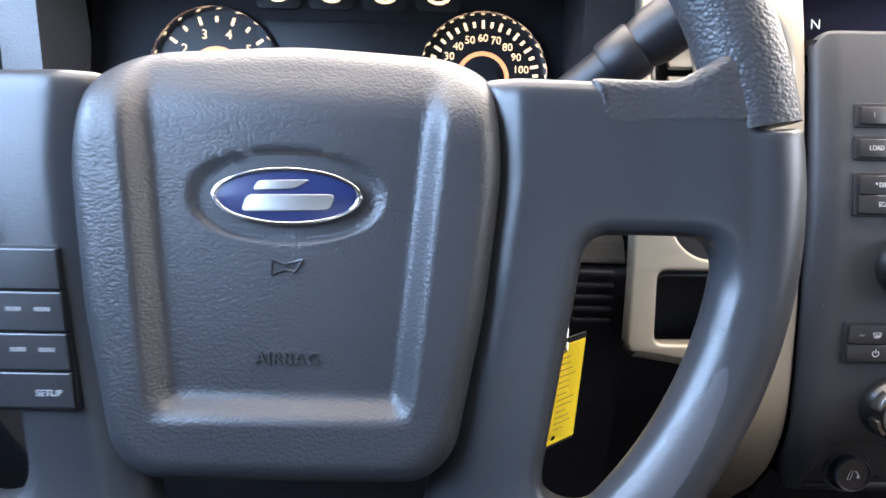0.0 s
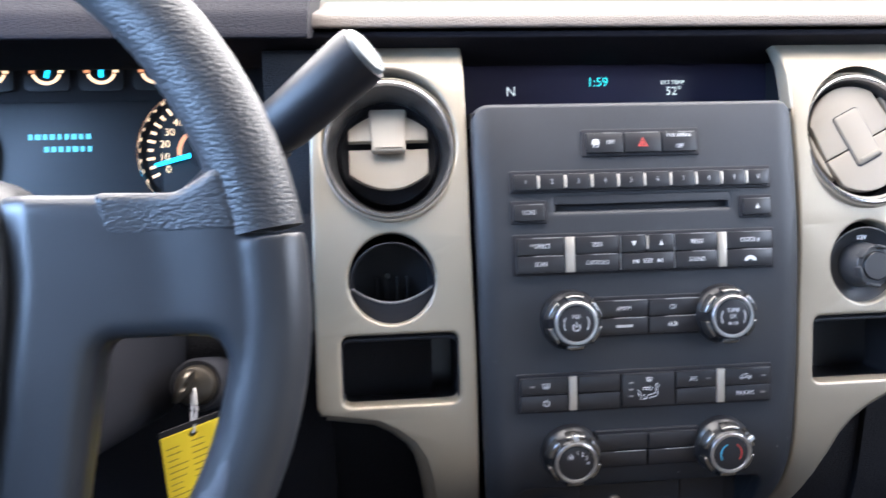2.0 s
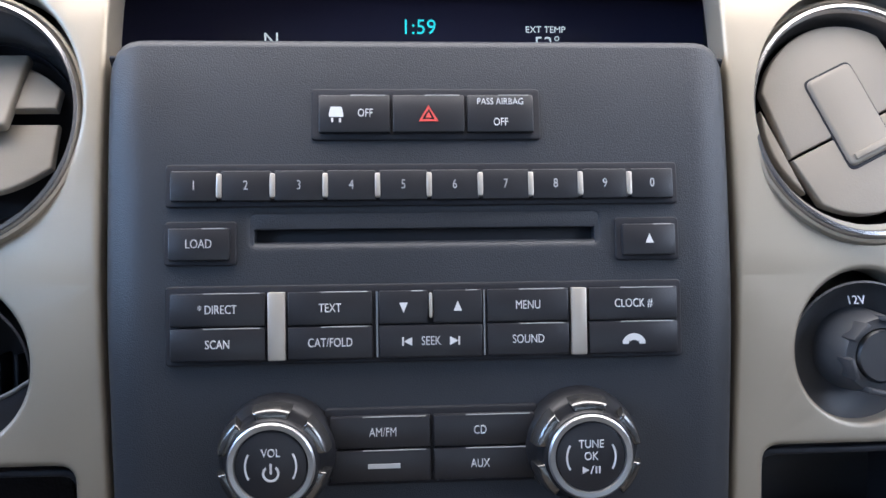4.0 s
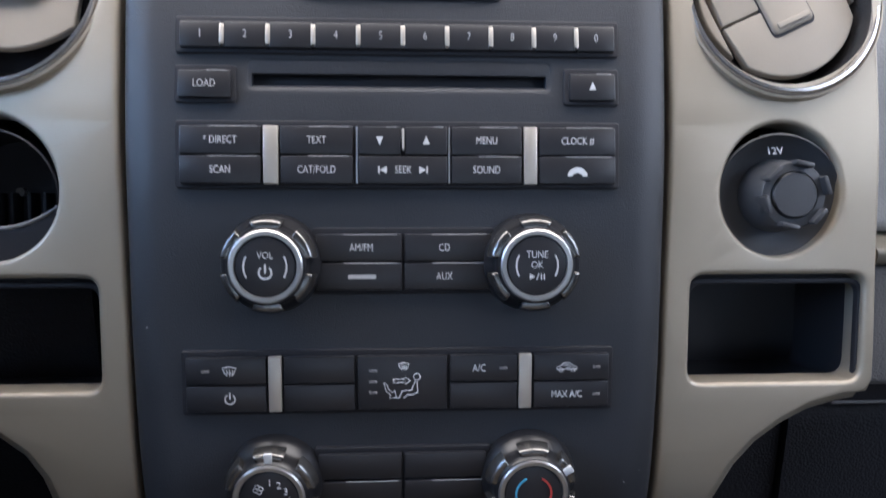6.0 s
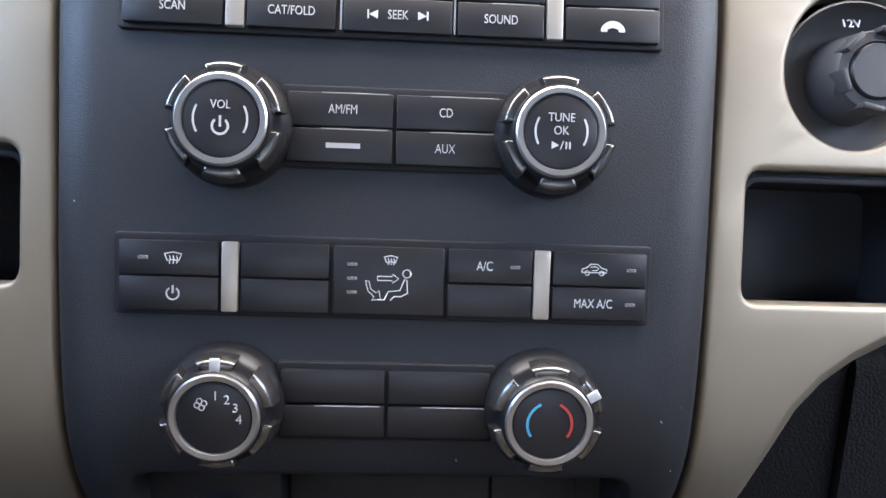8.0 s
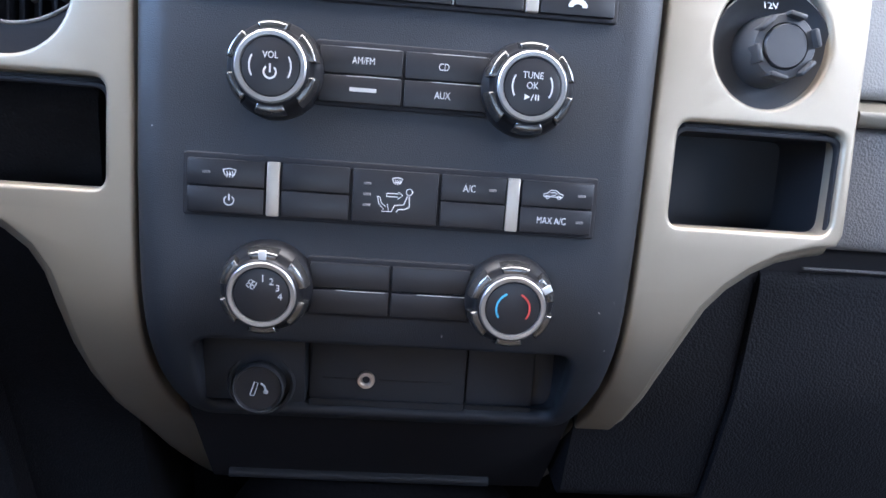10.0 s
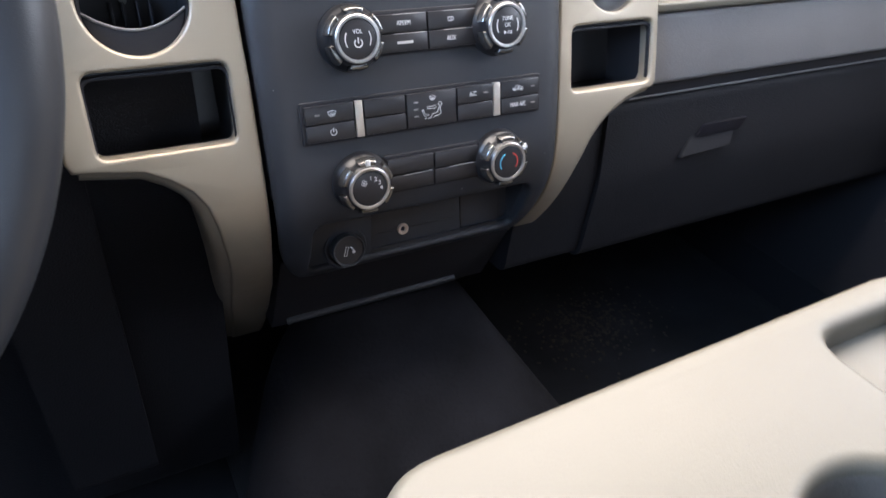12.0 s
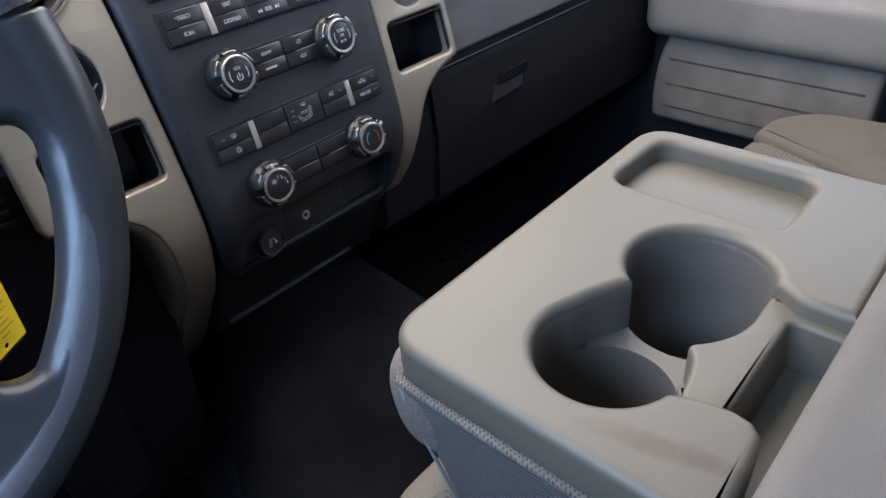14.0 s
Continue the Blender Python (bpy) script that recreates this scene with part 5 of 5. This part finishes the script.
def dial(x, y, r, numbers, start, end, big, needle_at, name):
    m = CL @ pose(x, y, 0)
    dl = part(name, lathe([(r, -0.004), (r, 0.001), (0, 0.0012)], 64), DIAL, cluster, "black dial with lit amber figures", at=m)
    part("bezel", lathe([(r * 1.06, -0.004), (r * 1.06, 0.006), (r * 1.03, 0.009), (r * 0.995, 0.006), (r * 0.99, 0.001)], 64), CHROME, dl, "polished bezel", at=m)
    n = len(numbers)
    for i, txt in enumerate(numbers):
        a = radians(start + (end - start) * i / (n - 1))
        part("figure", letters(txt, big), AMBER, dl, at=m @ pose(r * 0.64 * math.cos(a), r * 0.64 * math.sin(a), 0.0016))
    k = (n - 1) * 2
    for i in range(k + 1):
        a = start + (end - start) * i / k
        part("tick", moved(box(r * 0.13 if i % 2 == 0 else r * 0.09, r * 0.045, 0.0003, 0), pose(r * 0.86, 0, 0)), AMBER, dl, at=m @ pose(0, 0, 0.0014, 0, 0, a))
    part("inner_scale", curved_bar(r * 0.40, start - 20, end + 20, r * 0.07), ORANGE, dl, at=m @ pose(0, 0, 0.0014))
    nd = plate([(-r * 0.05, -r * 0.045), (r * 0.80, -r * 0.03), (r * 0.80, r * 0.03), (-r * 0.05, r * 0.045)], (), 0.0012, 0.0002)
    part("needle", nd, NEEDLE, dl, "lit blue needle", at=m @ pose(0, 0, 0.0050, 0, 0, needle_at))
    part("needle_hub", lathe([(r * 0.26, 0.0015), (r * 0.25, 0.006), (0, 0.007)], 40), BLACK, dl, at=m)
    return dl


dial(0.1035, -0.009, 0.0495, ["0", "10", "20", "30", "40", "50", "60", "70", "80", "90", "100", "110", "120"], 205, -25, 0.0085, 195, "speedometer")
dial(-0.1085, -0.009, 0.0495, ["0", "1", "2", "3", "4", "5", "6", "7"], 215, -35, 0.0105, 205, "tachometer")
for i in range(4):
    x = -0.060 + 0.0425 * i
    m = CL @ pose(x, 0.056, 0.001)
    g = part("small_gauge", plate(rect(-0.018, -0.013, 0.018, 0.015, 0.006), (), 0.001, 0.0002), DIAL, cluster, at=m)
    part("scale", curved_bar(0.0110, 200, 340, 0.0026), AMBER, g, at=m @ pose(0, 0.004, 0.0012))
    for s in (-1, 1):
        part("end_mark", box(0.0044, 0.0046, 0.0003, 0), ORANGE if s < 0 else AMBER, g, at=m @ pose(s * 0.0112, 0.0035, 0.0012))
    part("needle", moved(box(0.0038, 0.0135, 0.0005, 0.0002), pose(0, 0.006, 0)), NEEDLE, g, at=m @ pose(0, -0.002, 0.0016, 0, 0, (4, -16, 0, -22)[i]))
lcd = part("trip_screen", plate(rect(-0.074, -0.048, 0.072, 0.034, 0.006), (), 0.0015, 0.0005), DIAL, cluster, "dark trip screen with two dim lines", at=CL @ pose(-0.002, 0, 0.0))
rng = random.Random(8)
for j, (n, y) in enumerate(((9, 0.006), (7, -0.004))):
    for i in range(n):
        part("lit_bar", box(rng.uniform(0.0028, 0.0044), 0.0044, 0.0002, 0), LEDDIM, lcd, at=CL @ pose(-0.032 + 0.0056 * i + (0.012 if j else 0), y, 0.0017))
hood = [(0.020, 0.800), (0.035, 0.816), (0.11, 0.850), (0.24, 0.862), (0.30, 0.835), (0.16, 0.825), (0.075, 0.800)]
part("hood", run(rounded(hood, 0.006), -0.66, -0.225, 6), HOOD, cluster, "dark padded hood")
part("left_trim", run(rounded([(0.055, 0.60), (0.085, 0.80), (0.15, 0.80), (0.15, 0.60)], 0.004), -0.668, -0.640), GREY, cluster)
part("outer_panel", run(rounded([(0.03, 0.60), (0.070, 0.80), (0.15, 0.80), (0.15, 0.60)], 0.004), -0.82, -0.690), GREY, cluster)

# ---- folded centre seat as console ----
console = thing("centre_console", pose(0, -0.45, 0.30), "beige plastic console top with cup holders on a fabric-sided folded seat", "centre console")
ZT = 0.5577
cup_shape = [(-0.0600, -0.3640), (-0.0440, -0.3720)] + arc(-0.001, -0.4015, 0.0415, 0.0420, 143, -128, 40) + [(-0.0480, -0.4385), (-0.0590, -0.4320)] + arc(-0.092, -0.394, 0.0400, 0.0385, -52, -298, 40)
# the top: its rear edge opens into the two cups by a lowered finger rest
OPEN_L = [(-0.160, -0.4800), (-0.118, -0.4790), (-0.1010, -0.4765), (-0.0945, -0.4700), (-0.0930, -0.4600), (-0.0955, -0.4450), (-0.1000, -0.4345)]
cup_one = arc(-0.092, -0.394, 0.0400, 0.0385, 255, 62, 40)
cup_two = arc(-0.001, -0.4015, 0.0415, 0.0420, 143, -72, 40)
OPEN_R = [(0.0085, -0.4480), (0.0035, -0.4560), (0.0030, -0.4700), (0.0035, -0.4855)]
top_outline = (rounded([(0.160, -0.4855), (0.158, -0.285), (-0.158, -0.291), (-0.160, -0.4800)], [0.006, 0.030, 0.030, 0.004], 8)
               + OPEN_L[1:] + cup_one + [(-0.0600, -0.3640), (-0.0440, -0.3720)] + cup_two + OPEN_R)
tray_hole = rect(0.0600, -0.4240, 0.1400, -0.3050, 0.018, 8)
TM = pose(0, 0, ZT - 0.029)
part("top", plate(top_outline, [tray_hole], 0.029, 0.0062, 6), TANTOP, console, "beige moulded top", at=TM)
part("coin_tray", joined(plate(rect(0.0575, -0.4265, 0.1425, -0.3025, 0.018), (), 0.004, 0.0)), TAN, console, at=pose(0, 0, ZT - 0.0200))


def well(cx, cy, rx, ry, depth):
    bm = lathe([(1.0, 0.0), (0.985, -0.010), (0.93, -depth + 0.006), (0.86, -depth), (0, -depth)], 48)
    for v in bm.verts:
        v.co.x, v.co.y = v.co.x * rx, v.co.y * ry
    cup = part("cup_holder", bm, TANSHADED, console, "deep cup well", at=pose(cx, cy, ZT - 0.0385))
    # added dark disc that stands for the shade at the bottom of the cup
    shade_disc = lathe([(0.90, 0.0), (0.90, 0.002), (0.84, 0.003), (0, 0.003)], 40)
    for v in shade_disc.verts:
        v.co.x, v.co.y = v.co.x * rx, v.co.y * ry
    part("cup_floor_shade", shade_disc, RUBBER, cup, "dark disc for the shade on the cup floor", at=pose(cx, cy, ZT - 0.0385 - depth + 0.0005))


well(-0.092, -0.394, 0.0402, 0.0387, 0.072)
well(-0.001, -0.4015, 0.0417, 0.0422, 0.072)
part("channel_floor", plate(arc(-0.092, -0.394, 0.0402, 0.0387, 46, -50, 14) + [(-0.0620, -0.4370), (-0.0400, -0.4420)] + arc(-0.001, -0.4015, 0.0417, 0.0422, 228, 134, 14) + [(-0.0520, -0.3600)], (), 0.003, 0.0), TAN, console, at=pose(0, 0, ZT - 0.0400))
def shrunk(loop, d):
    """Moves a closed outline inwards by d."""
    area = sum(a[0] * b[1] - b[0] * a[1] for a, b in zip(loop, loop[1:] + loop[:1]))
    out = []
    for k, p in enumerate(loop):
        a, b = Vector(loop[k - 1]), Vector(loop[(k + 1) % len(loop)])
        e = (b - a).normalized()
        n = Vector((-e.y, e.x)) * (1 if area > 0 else -1)
        out.append(tuple(Vector(p) + n * d))
    return out


lb = bmesh.new()
smooth_cup = rounded(cup_shape, 0.0015, 2)
low_rim = lambda x, y: y < -0.4195 and -0.098 < x < 0.013
rows = [[lb.verts.new((x, y, min(z, -0.0300 + 0.2 * z) if low_rim(x, y) else z)) for x, y in shrunk(smooth_cup, d)] for d, z in ((-0.0010, -0.0055), (0.0002, -0.0080), (0.0006, -0.0120), (0.0008, -0.0410))]
for a, b in zip(rows, rows[1:]):
    for k in range(len(a)):
        lb.faces.new((a[k], a[(k + 1) % len(a)], b[(k + 1) % len(a)], b[k]))
part("cup_liner", lb, TANSHADED, console, at=pose(0, 0, ZT))
# lowered finger rest between the cups, and the slot behind it
tip = rounded([(0.0120, -0.4400), (-0.0160, -0.4405), (-0.0300, -0.4372), (-0.0420, -0.4310), (-0.0540, -0.4200), (-0.0610, -0.4270), (-0.0740, -0.4310), (-0.0880, -0.4335), (-0.1060, -0.4400), (-0.1060, -0.4562), (-0.0060, -0.4562), (-0.0035, -0.4600), (-0.0035, -0.4900), (0.0120, -0.4900)], [0.001, 0.004, 0.004, 0.006, 0.005, 0.005, 0.006, 0.006, 0.001, 0.001, 0.004, 0.003, 0.001, 0.001], 5)
rest = plate(tip, (), 0.0360, 0.0032, 5)
for v in rest.verts:  # the wall of the slot slopes a little
    if v.co.y < -0.4500 and v.co.x < 0.004:
        v.co.y -= 0.005 * (1 - v.co.z / 0.036)
part("finger_rest", rest, TAN, console, "lowered rest between the cups", at=pose(0, 0, ZT - 0.0480))
part("slot_floor", plate(rect(-0.150, -0.5250, 0.018, -0.4480, 0.002), (), 0.003, 0.0), TAN, console, at=pose(0, 0, ZT - 0.0465))
# fabric sides and the roll at the front
fs = plate(rounded([(-0.156, -0.295), (0.156, -0.295), (0.156, -0.95), (-0.156, -0.95)], [0.006, 0.006, 0.02, 0.02], 8), [rect(-0.140, -0.530, 0.140, -0.322, 0.01)], 0.16, 0.008, 4)
for v in fs.verts:
    t = v.co.z / 0.16
    v.co.x *= 1 - 0.16 * (1 - t) ** 1.2
    v.co.y -= 0.036 * (1 - t) * (1 if v.co.y > -0.310 else 0)
part("fabric_side", fs, RIBBED, console, "ribbed grey fabric side", at=pose(0, 0, ZT - 0.189))
roll = bmesh.new()
bmesh.ops.create_uvsphere(roll, u_segments=40, v_segments=24, radius=1.0)
for v in roll.verts:
    x, y, z = v.co
    p = lambda a, k: math.copysign(abs(a) ** k, a)
    v.co = Vector((0.1575 * p(x, 0.16), 0.031 * p(y, 0.8), 0.050 * p(z, 0.75)))
    v.co.x *= 1 - 0.16 * max(0.0, 1 - (v.co.z + 0.121) / 0.16) ** 1.2
part("front_roll", roll, WEAVE, console, "padded fabric front roll", at=pose(0, -0.303, ZT - 0.068))
for s_ in (-1, 1):
    part("braid", tube([(s_ * x, y, z) for x, y, z in ((0.1545, -0.62, ZT - 0.0335), (0.1555, -0.40, ZT - 0.0330), (0.1555, -0.299, ZT - 0.0330))], 0.0036, 10), BRAID, console, "tan woven braid")
    part("side_piping", tube([(s_ * x, y, z) for x, y, z in [((0.1555 * (1 - 0.16 * (1 - t) ** 1.2)), -0.2955 - 0.036 * (1 - t), ZT - 0.189 + 0.16 * t) for t in span(0.95, 0.03, 8)]], 0.0013, 8), LIGHTGREY, console, "pale piping")
part("armrest", plate(rounded([(-0.162, -0.4860), (0.162, -0.4860), (0.164, -0.95), (-0.164, -0.95)], [0.012, 0.012, 0.02, 0.02], 6), (), 0.062, 0.014, 6), FABRIC, console, "grey woven armrest", at=pose(0, 0, ZT - 0.038))
part("base_cushion", plate(rounded([(-0.185, -0.270), (0.185, -0.270), (0.170, -0.95), (-0.170, -0.95)], 0.05, 8), (), 0.15, 0.045, 8), TANSOFT, console, "beige vinyl base cushion", at=pose(0, 0, 0.265))
part("pedestal", moved(box(0.26, 0.56, 0.28, 0.01), pose(0, -0.64, 0)), BLACK, console)

# ---- passenger seat ----
seat = thing("passenger_seat", pose(0.42, -0.6, 0.0), "tan cloth passenger seat with a perforated insert", "car seat")
part("cushion", plate(rounded([(0.215, -0.232), (0.545, -0.246), (0.622, -0.292), (0.640, -0.40), (0.640, -0.95), (0.215, -0.95)], [0.04, 0.05, 0.05, 0.06, 0.06, 0.06], 8), (), 0.16, 0.045, 8), PERF, seat, "perforated tan cushion", at=pose(0, 0, 0.240))
part("bolster", plate(rounded([(0.505, -0.262), (0.555, -0.264), (0.606, -0.302), (0.620, -0.40), (0.620, -0.93), (0.430, -0.93), (0.430, -0.50), (0.452, -0.395)], [0.006, 0.02, 0.04, 0.05, 0.03, 0.02, 0.03, 0.02], 6), (), 0.026, 0.012, 6), SEATCLOTH, seat, "plain tan cloth bolster", at=pose(0, 0, 0.384))
part("base", moved(box(0.36, 0.50, 0.245, 0.01), pose(0.43, -0.62, 0)), BLACK, seat)

# ---- passenger door ----
door = thing("passenger_door", pose(0.78, -0.4, 0.3), "pale vinyl door panel with a padded armrest and ribbed pocket", "car door")
part("panel", wall(0.755, 0.815, -0.95, 0.20, 0.12, 0.80, 0.01), DARK, door)
part("armrest", moved(plate(rounded([(0.0, 0.440), (0.0, 0.52), (0.02, 0.535), (0.09, 0.535), (0.09, 0.440)], [0.03, 0.03, 0.02, 0.0, 0.0], 8), (), 0.80, 0.026, 7), Matrix(((1, 0, 0, 0.675), (0, 0, -1, -0.006), (0, 1, 0, 0), (0, 0, 0, 1)))), DOORTAN, door, "padded pale armrest")
pkb = plate(rounded([(-0.352, 0.288), (-0.021, 0.291), (-0.020, 0.345), (-0.026, 0.405), (-0.037, 0.437), (-0.352, 0.437)], [0.010, 0.012, 0.02, 0.02, 0.008, 0.010], 6), (), 0.045, 0.010, 4, cuts=span(0.30, 0.43, 10))
for v in pkb.verts:  # the face bulges
    if v.co.z > 0.02:
        v.co.z += 0.010 * (1 - ((v.co.y - 0.355) / 0.085) ** 2)
pk = part("map_pocket", moved(pkb, Matrix(((0, 0, -1, 0.764), (1, 0, 0, 0), (0, 1, 0, 0), (0, 0, 0, 1)))), POCKET, door, "ribbed pale map pocket with grimy grooves")
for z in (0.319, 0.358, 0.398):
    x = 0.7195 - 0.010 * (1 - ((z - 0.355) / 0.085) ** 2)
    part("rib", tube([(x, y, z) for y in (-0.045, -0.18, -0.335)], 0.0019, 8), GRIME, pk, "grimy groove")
wsw = part("window_switch", moved(box(0.030, 0.016, 0.006, 0.002, 2, 0.9), pose(0.706, -0.190, 0.5340, 0, 0, 25)), BUTTON, door, "black window switch")
part("switch_tip", moved(box(0.012, 0.004, 0.0016, 0.0005), pose(0.698, -0.186, 0.5395, 0, 0, 25)), SATIN, wsw, "bright switch tip")

# crumbs of dirt on the passenger's carpet
rng = random.Random(33)
crumbs = []
for i in range(520):
    w = rng.uniform(0.002, 0.007)
    x, y = rng.gauss(0.47, 0.060), rng.gauss(0.225, 0.040)
    crumbs.append(moved(box(w, w * rng.uniform(0.5, 1.0), w * 0.35, w * 0.12, 1, 0.7), pose(x, y, -0.0004, 0, 0, rng.uniform(0, 180))))
tagged(part("floor_dirt", joined(*crumbs), DIRT), "scattered brown crumbs of dirt on black carpet", "dirt", "", "stuff")
